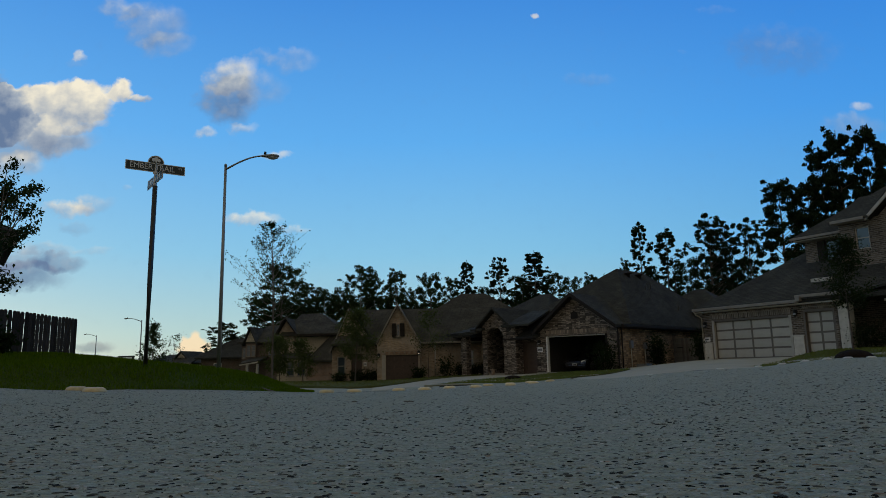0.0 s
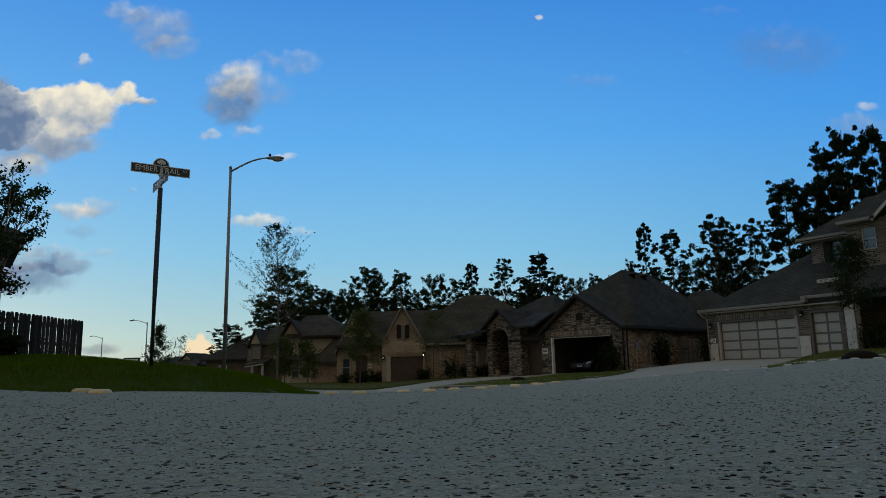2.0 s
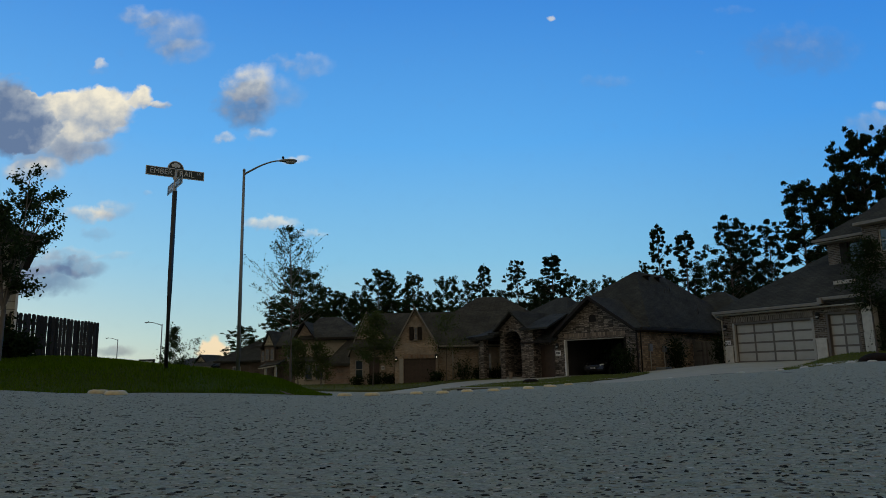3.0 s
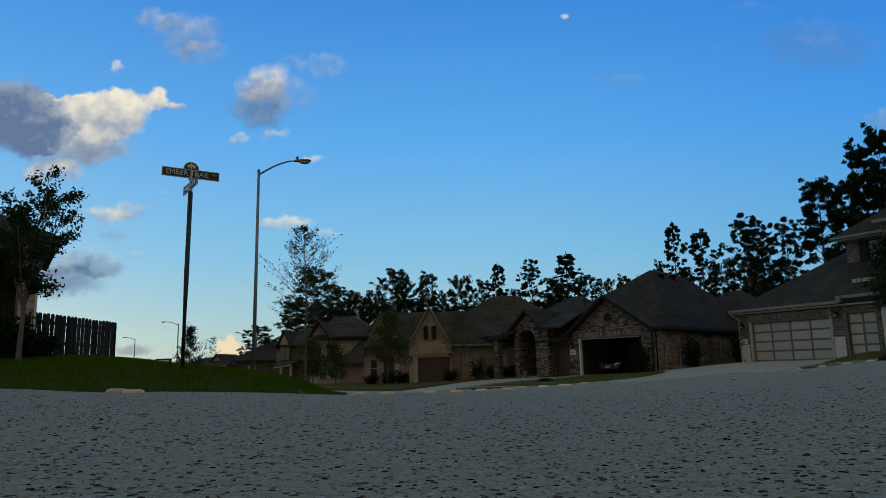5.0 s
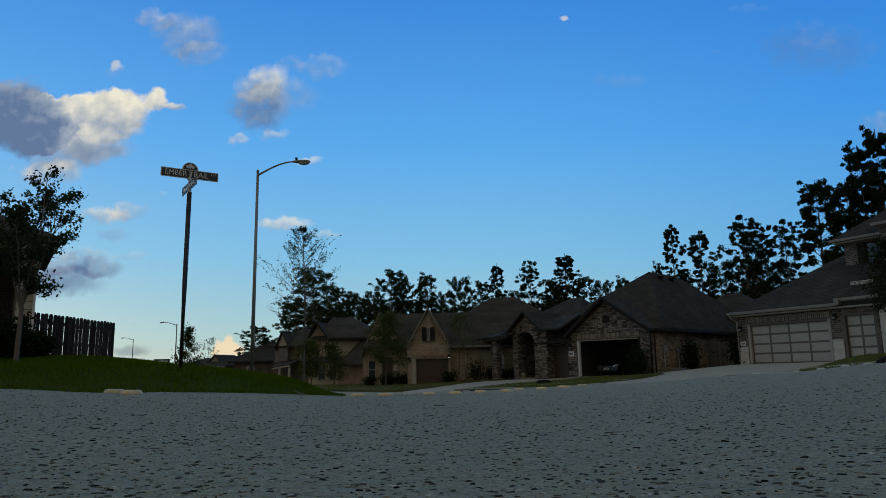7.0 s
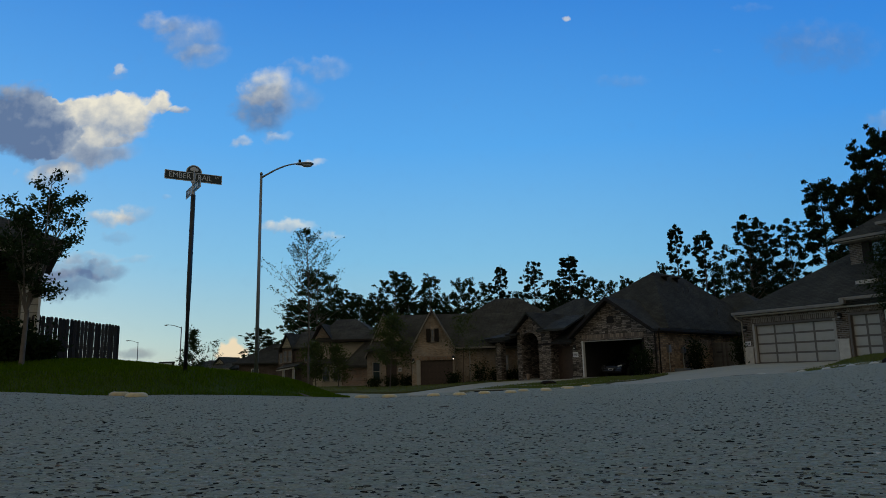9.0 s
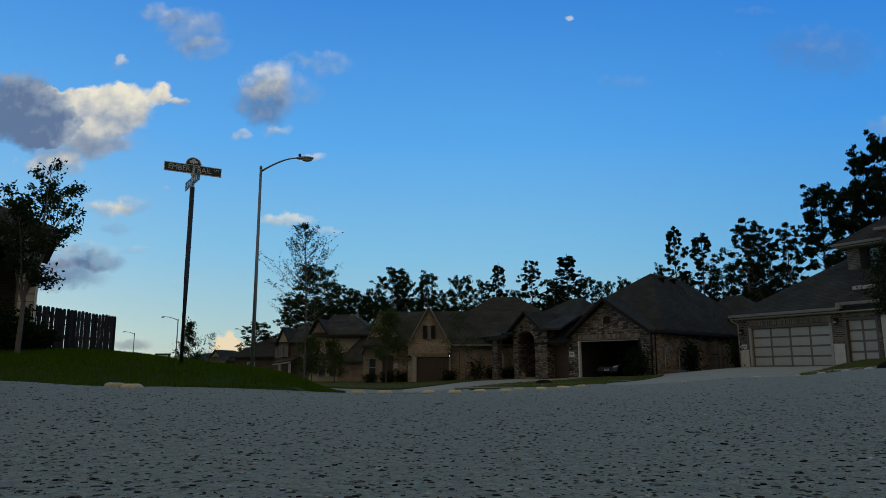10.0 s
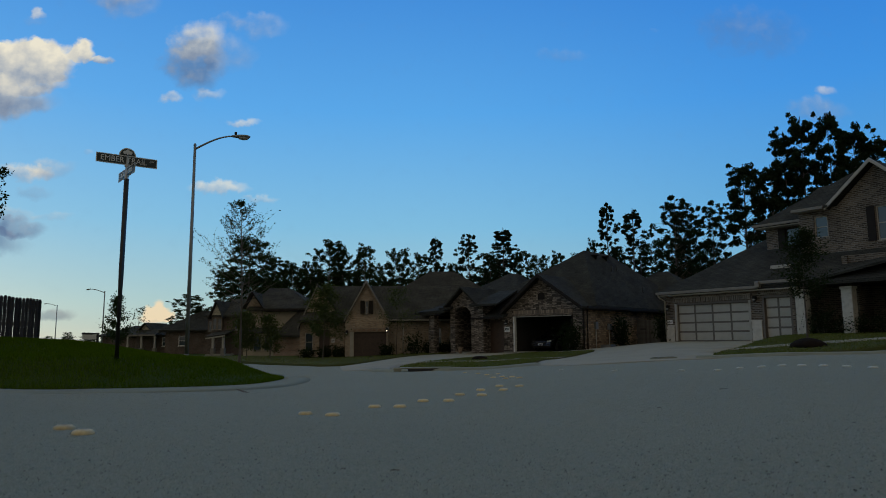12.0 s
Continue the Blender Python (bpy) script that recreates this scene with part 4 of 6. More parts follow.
for x, y, long, turn in ((-0.01, 2.41, 0.035, 5), (-0.2, 2.45, 0.02, 30), (2.81, 5.38, 0.1, 10), (0.5, 3.9, 0.03, 60), (1.75, 4.2, 0.03, 10)):
    t = thing("twig", on_land(x, y, 0.003, turn), "small dark twig lying on the street", "twig", "loose twigs")
    part("stick", rod([(-long / 2, 0, 0), (0, 0.004, 0.001), (long / 2, -0.003, 0)], 0.0016, 6), BARK, t)
leaf = thing("fallen_leaf", on_land(-1.62, 8.0, 0.02, 30), "dark curled fallen leaf beside the kerb", "leaf")
part("blade", slab(bmesh.new(), [(-0.09, 0, 0.05), (-0.02, -0.03, 0.01), (0.07, -0.01, 0.0), (0.02, 0.03, 0.015)], 0.003), BARK, leaf)


# ---- fence on the corner lot ----
def fence():
    a, b = Vector((-9.26, 15.3)), Vector((-9.07, 19.1))
    run = (b - a).length
    f = thing("fence", Matrix.Translation((a.x, a.y, 0)) @ pose(0, 0, 0, 0, 0, math.degrees(math.atan2(b.y - a.y, b.x - a.x))),
              "weathered grey wooden picket fence on the mound", "fence")
    n = 24
    step = run / n
    rng = random.Random(4)
    bm = bmesh.new()
    w = step * 0.86
    upright(bm, [(-w / 2, 0), (w / 2, 0), (w / 2, 1.50), (w * 0.3, 1.545), (-w * 0.3, 1.545), (-w / 2, 1.50)], -0.006, 0.006)
    shape = mesh_of(bm, GREYWOOD, "picket")
    for k in range(n):
        p = new("picket", shape)
        p.parent = f
        p.matrix_basis = pose((k + 0.5) * step + rng.uniform(-0.005, 0.005), rng.uniform(-0.006, 0.006), 0.02 + rng.uniform(-0.012, 0.012), 0, rng.uniform(-0.5, 0.5), 0)
    for z in (0.35, 0.85, 1.32):
        part("rail", boxes((0, 0.01, z, run, 0.05, z + 0.085)), GREYWOOD, f)
    for k in (0.0, 0.5, 1.0):
        part("post", boxes((k * run - 0.045, 0.05, -0.1, k * run + 0.045, 0.14, 1.5)), GREYWOOD, f)


fence()


# ---- houses ----
def at_front(x, y, z, turn):
    return pose(x, y, z, 0, 0, turn)


def window_unit(parent, x0, x1, z0, z1, y, trim=None, name="window", shutters=False):
    """A framed window in a wall whose face is at y: frame, sill, panes."""
    w = part(name, boxes((x0, y + 0.02, z0, x0 + 0.06, y + 0.1, z1), (x1 - 0.06, y + 0.02, z0, x1, y + 0.1, z1), (x0 + 0.06, y + 0.02, z1 - 0.06, x1 - 0.06, y + 0.1, z1),
                         (x0 + 0.06, y + 0.02, z0, x1 - 0.06, y + 0.1, z0 + 0.06)), trim or CREAM, parent)
    part("sill", boxes((x0 - 0.05, y - 0.05, z0 - 0.07, x1 + 0.05, y + 0.08, z0 - 0.003)), trim or CREAM, w)
    mid = (z0 + z1) / 2
    part("meeting_rail", boxes((x0 + 0.06, y + 0.03, mid - 0.025, x1 - 0.06, y + 0.085, mid + 0.025)), trim or CREAM, w)
    for za, zb in ((z0 + 0.06, mid - 0.025), (mid + 0.025, z1 - 0.06)):
        part("pane", boxes((x0 + 0.06, y + 0.055, za, x1 - 0.06, y + 0.063, zb)), GLASS, w)
    if shutters:
        for xa in (x0 - 0.33, x1 + 0.02):
            sh = part("shutter", boxes((xa, y - 0.045, z0 - 0.03, xa + 0.31, y - 0.003, z1 + 0.03), bevel=0.008), DARKTRIM, parent, "dark brown shutter")
            for k in range(8):
                zz = z0 + (z1 - z0) * (k + 0.3) / 8
                part("slat", boxes((xa + 0.04, y - 0.055, zz, xa + 0.27, y - 0.046, zz + (z1 - z0) / 14)), DARKTRIM, sh)
    return w


def panelled_door(parent, x0, x1, z0, z1, y, cols, rows, rail, panel, label):
    """A sectional garage door: rails with recessed panels, each a part."""
    d = part("garage_door", boxes((x0, y + 0.03, z0, x1, y + 0.07, z1)), rail, parent, label)
    w, h = (x1 - x0) / cols, (z1 - z0) / rows
    bar = 0.05
    for c in range(cols + 1):
        xm = x0 + c * w
        part("stile", boxes((max(x0, xm - bar), y, z0, min(x1, xm + bar), y + 0.028, z1)), rail, d)
    for r in range(rows + 1):
        zm = z0 + r * h
        part("rail", boxes((x0, y + 0.004, max(z0, zm - bar), x1, y + 0.0285, min(z1, zm + bar))), rail, d)
    shape = mesh_of(boxes((-w / 2 + bar, 0, -h / 2 + bar, w / 2 - bar, 0.014, h / 2 - bar), bevel=0.006), panel, "panel")
    for c in range(cols):
        for r in range(rows):
            p = new("panel", shape)
            p.parent, p.location = d, (x0 + (c + 0.5) * w, y + 0.012, z0 + (r + 0.5) * h)
    return d


def coach_lamp(parent, x, y, z, glass, label):
    la = part("wall_lantern", boxes((x - 0.05, y - 0.02, z - 0.12, x + 0.05, y, z + 0.12), bevel=0.008), BLACK, parent, label)
    part("bracket", rod([(x, y - 0.01, z + 0.02), (x, y - 0.09, z + 0.16), (x, y - 0.15, z + 0.12)], 0.012, 6), BLACK, la)
    part("lantern", lathe([(0.05, -0.2), (0.09, -0.16), (0.1, 0.06), (0.12, 0.07), (0.02, 0.17)], 6, at=(x, y - 0.16, z - 0.03)), BLACK, la)
    bm = bmesh.new()
    bmesh.ops.create_uvsphere(bm, u_segments=12, v_segments=8, radius=0.075 if glass is BULB else 0.085, matrix=pose(x, y - 0.175, z - 0.1))
    part("globe", bm, glass, la)


def plaque(parent, x, y, z, w=0.34, h=0.2):
    p = part("plaque", boxes((x - w / 2, y - 0.03, z - h / 2, x + w / 2, y, z + h / 2), bevel=0.008), WHITE, parent, "small white plaque with plain bars")
    for k in range(4):
        xa = x - w * 0.36 + k * w * 0.19
        part("bar", boxes((xa, y - 0.034, z - h * 0.22, xa + w * 0.12, y - 0.0305, z + h * 0.22)), BLACK, p)


def east_house():
    """Two-storey brick house with two garage doors."""
    H = thing("two_storey_house", at_front(17.65, 39.4, 0.20, -60.5), "two-storey grey-tan brick house with cream garage doors", "house")
    d1, d2 = (0.0, 4.82, 0.0, 2.2), (5.52, 7.1, 0.16, 2.36)
    bm = pierced(bmesh.new(), -0.62, 7.25, -0.8, 2.86, 0, 0.28, [d1, d2])
    part("front_wall", bm, GREYBRICK, H)
    bm = boxes((-0.62, 0.28, -0.8, -0.35, 10, 2.78))
    part("side_wall", bm, GREYBRICK, H)
    part("soldier_course", boxes((-0.05, -0.035, 2.26, 4.87, 0, 2.6)), SOLDIER, H, "row of upright bricks over the doors")
    part("soldier_course", boxes((5.48, -0.035, 2.42, 7.16, 0, 2.78)), SOLDIER, H, "row of upright bricks over the doors")
    for x in (-0.02, 4.70):
        part("door_trim", boxes((x, -0.02, 0, x + 0.14, 0.12, 2.2)), CREAM, H, "cream door casing")
    part("door_head", boxes((0.12, -0.02, 2.12, 4.70, 0.12, 2.22)), RAIL, H)
    part("door_trim", boxes((5.50, -0.02, 0.1, 5.6, 0.12, 2.36), (7.02, -0.02, 0.1, 7.12, 0.12, 2.36), (5.6, -0.02, 2.28, 7.02, 0.12, 2.38)), RAIL, H)
    panelled_door(H, 0.12, 4.70, 0.0, 2.12, 0.14, 4, 4, RAIL, PANEL, "double garage door with cream panels and taupe rails")
    panelled_door(H, 5.6, 7.02, 0.16, 2.28, 0.14, 2, 4, RAIL, PANEL, "single garage door with cream panels and taupe rails")
    for xa, xb, za, zb in ((-0.66, -0.08, -0.5, 0.88), (4.88, 5.44, -0.3, 1.05)):
        part("stone_base", boxes((xa, -0.06, za, xb, 0.0, zb), bevel=0.015), CASTSTONE, H, "pale cast stone pier base")
        part("stone_cap", boxes((xa - 0.03, -0.09, zb, xb + 0.03, 0.0, zb + 0.06), bevel=0.012), CASTSTONE, H)
    coach_lamp(H, -0.42, 0, 2.02, LENS, "black wall lantern, unlit")
    coach_lamp(H, 5.15, 0, 2.3, LENS, "black wall lantern, unlit")
    plaque(H, -0.42, 0, 1.12, 0.42, 0.24)
    # lower roof and its gutter
    part("garage_roof", hip(bmesh.new(), -0.86, -0.5, 14, 11, 2.92, 3.75, 5.4, 2), SHINGLE, H, "dark shingled hip roof")
    part("soffit", boxes((-0.82, -0.45, 2.66, 7.6, 0.0, 2.73), (-0.82, 0.0, 2.66, -0.62, 10.9, 2.73)), CREAM, H)
    g = part("gutter", boxes((-0.88, -0.63, 2.75, 5.62, -0.505, 2.91), (5.78, -0.68, 2.98, 7.75, -0.505, 3.13), bevel=0.02), GUTTER, H, "taupe eaves gutter")
    part("gutter_end", boxes((5.56, -0.74, 2.8, 5.8, -0.505, 3.12), bevel=0.02), GUTTER, g)
    part("downspout", rod([(-0.78, -0.56, 2.76), (-0.76, -0.4, 2.56), (-0.66, -0.06, 2.4), (-0.66, -0.06, 0.1)], 0.045, 8), CREAM, g)
    # upper storey, set back
    wl = (5.0, 6.36, 4.82, 6.3)
    part("upper_wall", pierced(bmesh.new(), 4.3, 6.76, 3.4, 6.4, 3.0, 3.25, [wl]), GREYBRICK, H)
    part("upper_side_wall", boxes((4.3, 3.25, 3.4, 4.55, 10, 6.4)), GREYBRICK, H)
    window_unit(H, 5.42, 6.36, 4.82, 6.3, 3.05, DARKTRIM)
    part("shutter", boxes((5.0, 2.97, 4.82, 5.4, 3.09, 6.3)), DARKTRIM, H, "dark panel beside the upper window")
    part("upper_eave", boxes((4.0, 2.35, 6.38, 6.9, 3.0, 6.46)), CREAM, H)
    part("upper_gutter", boxes((3.98, 2.2, 6.46, 6.76, 2.3, 6.6), (3.9, 2.2, 6.46, 3.98, 9.5, 6.6), bevel=0.015), GUTTER, H)
    part("upper_roof", hip(bmesh.new(), 3.98, 2.3, 12.5, 10.5, 6.62, 3.1, 4.3, 3.5), SHINGLE, H, "dark shingled upper roof")
    small, large = (7.55, 8.25, 5.4, 6.55), (10.6, 12.1, 4.95, 6.65)
    part("upper_wall", pierced(bmesh.new(), 6.76, 13.2, 3.4, 6.95, 2.0, 2.25, [small, large]), GREYBRICK, H)
    gable = upright(bmesh.new(), [(8.75, 6.95), (12.7, 6.95), (10.68, 8.75)], 2.0, 2.25)
    part("gable_wall", gable, GREYBRICK, H)
    part("upper_side_wall", boxes((6.76, 2.25, 3.4, 6.96, 3.0, 6.95)), GREYBRICK, H)
    window_unit(H, *small, 2.05, CREAM)
    window_unit(H, *large, 2.05, CREAM)
    part("shutter", boxes((10.17, 1.95, 4.92, 10.56, 1.997, 6.68), bevel=0.008), DARKTRIM, H, "dark shutter")
    bm = bmesh.new()
    slab(bm, [(8.4, 1.6, 6.96), (10.68, 1.6, 9.02), (10.68, 9, 9.02), (8.4, 9, 6.96)], 0.14)
    slab(bm, [(10.68, 1.6, 9.02), (13.1, 1.6, 6.82), (13.1, 9, 6.82), (10.68, 9, 9.02)], 0.14)
    part("gable_roof", bm, SHINGLE, H)
    bm = bmesh.new()
    slab(bm, [(8.34, 1.54, 6.94), (10.68, 1.54, 9.06), (10.68, 1.6, 9.06), (8.34, 1.6, 6.94)], 0.2)
    slab(bm, [(10.68, 1.54, 9.06), (13.15, 1.54, 6.82), (13.15, 1.6, 6.82), (10.68, 1.6, 9.06)], 0.2)
    part("bargeboard", bm, CREAM, H, "cream bargeboard on the gable")
    part("gutter", boxes((6.62, 1.45, 6.84, 8.3, 1.6, 7.0), bevel=0.02), GUTTER, H)
    part("soffit", boxes((6.66, 1.6, 6.84, 8.4, 2.0, 6.9)), CREAM, H)
    part("eave_roof", slab(bmesh.new(), [(6.62, 1.5, 7.0), (8.5, 1.5, 7.0), (8.5, 3.6, 8.45), (7.2, 3.6, 8.45)], 0.12), SHINGLE, H)
    part("sill_ledge", boxes((5.55, 0.95, 3.86, 6.6, 1.35, 4.06), bevel=0.02), CREAM, H, "pale ledge over the entry roof")
    # entry and porch
    arch = [(9.95, -0.6), (9.95, 2.7)] + [(11.45 - 1.5 * math.cos(k * math.pi / 12), 2.7 + 0.85 * math.sin(k * math.pi / 12)) for k in range(1, 12)] + [(12.95, 2.7), (12.95, -0.6)]
    outline = [(9.6, -0.6), (9.6, 4.2), (13.4, 4.2), (13.4, -0.6)] + arch[::-1]
    part("porch_wall", upright(bmesh.new(), outline, 0.9, 1.2), GREYBRICK, H, "brick porch front with an arched opening")
    part("entry_wall", boxes((7.25, 1.9, -0.6, 9.35, 2.1, 3.2), (7.25, 0.28, -0.6, 7.45, 1.9, 2.86)), GREYBRICK, H)
    part("recess_wall", boxes((9.35, 3.2, -0.6, 13.4, 3.4, 4.2)), GREYBRICK, H)
    part("porch_floor", boxes((9.6, 0.9, -0.6, 13.4, 3.2, 0.05)), PALE, H)
    part("entry_door", boxes((10.2, 3.12, 0.05, 11.2, 3.2, 2.3), bevel=0.01), DARKTRIM, H, "dark front door")
    for xa, xb in ((7.28, 7.8), (9.55, 10.05)):
        part("pilaster", boxes((xa, 0.0, -0.4, xb, 0.5, 2.5), bevel=0.015), CASTSTONE, H, "pale stone pilaster beside the entry")
        part("pilaster_cap", boxes((xa - 0.05, -0.05, 2.5, xb + 0.05, 0.5, 2.62), bevel=0.012), CASTSTONE, H)
    part("porch_side", boxes((13.1, 1.2, -0.6, 13.4, 3.2, 4.2)), GREYBRICK, H)
    part("porch_side", boxes((9.35, 0.8, -0.6, 9.6, 3.2, 4.2)), GREYBRICK, H)
    part("east_wall", boxes((13.4, 0.9, -0.6, 17.0, 1.2, 3.3), (16.7, 1.2, -0.6, 17.0, 10, 3.3)), GREYBRICK, H)
    part("porch_roof", slab(bmesh.new(), [(7.7, -0.55, 2.9), (13.8, -0.35, 4.05), (13.8, 2.1, 4.7), (7.7, 2.1, 4.0)], 0.12), SHINGLE, H)


def sedan(place):
    c = thing("car", place, "dark saloon car parked nose out in the garage", "car")
    bm = bmesh.new()
    side = [(-2.15, 0.25), (-2.28, 0.42), (-2.22, 0.62), (-1.9, 0.76), (-1.15, 0.93), (0.9, 0.97), (2.1, 0.92), (2.2, 0.6), (2.15, 0.25)]
    upright(bm, side, -0.88, 0.88)
    for v in bm.verts:
        if v.co.x < -1.7:
            v.co.y *= 0.86
    bmesh.ops.bevel(bm, geom=list(bm.edges), offset=0.05, segments=2, affect="EDGES")
    part("body", bm, CARPAINT, c)
    bm = bmesh.new()
    upright(bm, [(-1.25, 0.9), (-0.35, 1.42), (0.9, 1.46), (1.7, 0.94)], -0.72, 0.72)
    for v in bm.verts:
        if v.co.z > 1.2:
            v.co.y *= 0.82
    bmesh.ops.bevel(bm, geom=list(bm.edges), offset=0.05, segments=2, affect="EDGES")
    part("cabin", bm, CARGLASS, c, "dark car glass")
    for s in (-1, 1):
        lamp = bmesh.new()
        slab(lamp, [(-2.2, s * 0.44, 0.68), (-2.14, s * 0.72, 0.72), (-1.86, s * 0.80, 0.82), (-1.98, s * 0.56, 0.77)][::s], 0.1)
        part("headlight", lamp, CHROME, c, "bright swept-back headlight")
        for x in (-1.35, 1.35):
            w = part("wheel", lathe([(0.2, -0.1), (0.31, -0.1), (0.33, -0.06), (0.33, 0.06), (0.31, 0.1), (0.2, 0.1)], 20), RUBBER, c)
            w.matrix_basis = pose(x, s * 0.78, 0.33, 90, 0, 0)
            part("rim", lathe([(0.19, -0.07), (0.2, 0.07), (0.05, 0.1)], 16), ALLOY, w)
    part("grille", boxes((-2.29, -0.36, 0.5, -2.2, 0.36, 0.6), bevel=0.01), BLACK, c)
    pl = part("number_plate", boxes((-2.315, -0.17, 0.40, -2.29, 0.17, 0.52), bevel=0.004), SIGNWHITE, c, "white plate with plain bars")
    part("bar", boxes((-2.319, -0.12, 0.43, -2.3155, 0.12, 0.49)), BLACK, pl)


def middle_house():
    """Single-storey stone house with an open double garage and an arched porch."""
    H = thing("stone_house", at_front(8.90, 43.6, -0.45, -45.6), "dark brown fieldstone house with an open garage", "house")
    hole = (-0.3, 4.05, 0.0, 2.28)
    bm = pierced(bmesh.new(), -1.1, 4.75, -0.6, 2.7, 0, 0.3, [hole])
    upright(bm, [(-0.85, 2.7), (4.7, 2.7), (1.86, 4.66)], 0.0, 0.3)
    part("gable_wall", bm, FIELDSTONE, H)
    part("lintel_course", boxes((-0.3, -0.04, 2.32, 4.05, 0, 2.64)), STONESOLDIER, H, "row of upright stones over the opening")
    part("side_wall", boxes((4.45, 0.3, -0.6, 4.75, 17, 2.75)), SIDESTONE, H, "golden brown stone side wall")
    part("corner_trim", boxes((4.73, -0.03, -0.5, 4.8, 0.06, 2.7)), DARKTRIM, H)
    # inside of the garage
    part("garage_lining", boxes((-0.65, 6.3, 0, 4.4, 6.5, 2.7), (-0.85, 0.35, 0, -0.65, 6.3, 2.7), (4.2, 0.35, 0, 4.4, 6.3, 2.7)), PLASTER, H, "plain plastered garage walls, coloured dark for the shade inside")
    part("garage_ceiling", boxes((-0.85, 0.35, 2.7, 4.4, 6.5, 2.78)), PLASTER, H)
    part("garage_floor", boxes((-0.85, -0.4, -0.6, 4.4, 6.5, 0.02)), PALE, H)
    part("door_jamb", boxes((-0.32, -0.03, 0, -0.23, 0.2, 2.28)), WHITE, H, "cream door jamb")
    part("door_jamb", boxes((3.95, -0.03, 0, 4.07, 0.25, 2.28)), DARKTRIM, H)
    up = part("raised_door", boxes((-0.15, 0.5, 2.34, 3.92, 3.6, 2.40)), BROWNDOOR, H, "garage door drawn up under the ceiling")
    part("bottom_seal", boxes((-0.22, 0.02, 2.22, 3.94, 0.12, 2.27)), CREAM, up)
    arc = [(1.86 + 0.24 * math.cos(k * math.pi / 10), 3.52 + 0.24 * math.sin(k * math.pi / 10)) for k in range(11)] + [(1.62, 3.3), (2.10, 3.3)]
    part("louvre", upright(bmesh.new(), arc, -0.04, 0.0), DARKTRIM, H, "small arched attic louvre")
    bm = bmesh.new()
    slab(bm, [(-1.0, -0.45, 2.62), (1.86, -0.45, 4.88), (1.86, 6, 4.88), (-1.0, 6, 2.62)], 0.16)
    slab(bm, [(1.86, -0.45, 4.88), (4.85, -0.45, 2.78), (4.85, 6, 2.78), (1.86, 6, 4.88)], 0.16)
    part("gable_roof", bm, SHINGLE, H, "dark shingled front gable")
    bm = bmesh.new()
    slab(bm, [(-1.04, -0.5, 2.64), (1.86, -0.5, 4.92), (1.86, -0.45, 4.92), (-1.04, -0.45, 2.64)], 0.24)
    slab(bm, [(1.86, -0.5, 4.92), (4.9, -0.5, 2.80), (4.9, -0.45, 2.80), (1.86, -0.45, 4.92)], 0.24)
    part("bargeboard", bm, DARKTRIM, H)
    # main roof
    bm = bmesh.new()
    e = [bm.verts.new(p) for p in ((-4.6, 0.9, 2.85), (5.2, 0.9, 2.85), (5.2, 18.5, 2.85), (-4.6, 18.5, 2.85))]
    low = [bm.verts.new((v.co.x, v.co.y, 2.68)) for v in e]
    a, b = bm.verts.new((1.55, 6.3, 7.05)), bm.verts.new((1.8, 9.7, 7.0))
    for f in ((e[0], e[1], a), (e[1], e[2], b, a), (e[2], e[3], b), (e[3], e[0], a, b), low[::-1]):
        bm.faces.new(f)
    for i in range(4):
        bm.faces.new((e[(i + 1) % 4], e[i], low[i], low[(i + 1) % 4]))
    part("main_roof", bm, SHINGLE, H, "large dark shingled hip roof")
    part("rear_roof", hip(bmesh.new(), -2.0, 11.5, 8.2, 20.0, 2.86, 3.2, 5.0, 4.4), SHINGLE, H, "dark shingled rear wing roof")
    part("rear_wall", boxes((4.75, 12.0, -0.6, 7.8, 12.3, 2.7)), SIDESTONE, H)
    part("gutter", boxes((5.18, -0.3, 2.62, 5.3, 12.3, 2.78), bevel=0.02), DARKTRIM, H)
    part("soffit", boxes((4.75, 0.3, 2.56, 5.2, 12.3, 2.62)), DARKTRIM, H)
    part("downspout", rod([(4.85, 0.35, 2.6), (4.83, 0.35, 0.05)], 0.045, 8), DARKTRIM, H)
    # single brown door bay
    part("bay_wall", pierced(bmesh.new(), -3.5, -1.1, -0.6, 2.3, 0.35, 0.6, [(-3.25, -1.33, -0.08, 2.03)]), FIELDSTONE, H)
    panelled_door(H, -3.25, -1.33, -0.08, 2.03, 0.45, 2, 4, BROWNDOOR, BROWNDOOR, "plain brown single garage door")
    part("bay_roof", slab(bmesh.new(), [(-3.5, -0.35, 2.28), (-0.9, -0.35, 2.32), (0.6, 4.0, 4.6), (-2.9, 4.0, 4.4)], 0.14), SHINGLE, H)
    part("bay_gutter", boxes((-3.55, -0.45, 2.15, -1.0, -0.33, 2.27), bevel=0.015), DARKTRIM, H)
    coach_lamp(H, -0.8, 0, 1.95, LENS, "black wall lantern, unlit")
    plaque(H, -0.82, 0, 1.46, 0.40, 0.32)
    # arched porch
    P = {}
    arch = [(-5.17, -0.5), (-5.17, 2.35)] + [(-4.47 - 0.70 * math.cos(k * math.pi / 12), 2.35 + 0.70 * math.sin(k * math.pi / 12)) for k in range(1, 12)] + [(-3.77, 2.35), (-3.77, -0.5)]
    outline = [(-5.6, -0.5), (-5.6, 3.2), (-4.4, 4.15), (-3.2, 3.2), (-2.75, 3.2), (-2.75, -0.5)] + arch[::-1]
    P["porch_wall"] = part("porch_wall", upright(bmesh.new(), outline, -0.35, 0.05), FIELDSTONE, H, "fieldstone porch front with a tall arch")
    bm = bmesh.new()
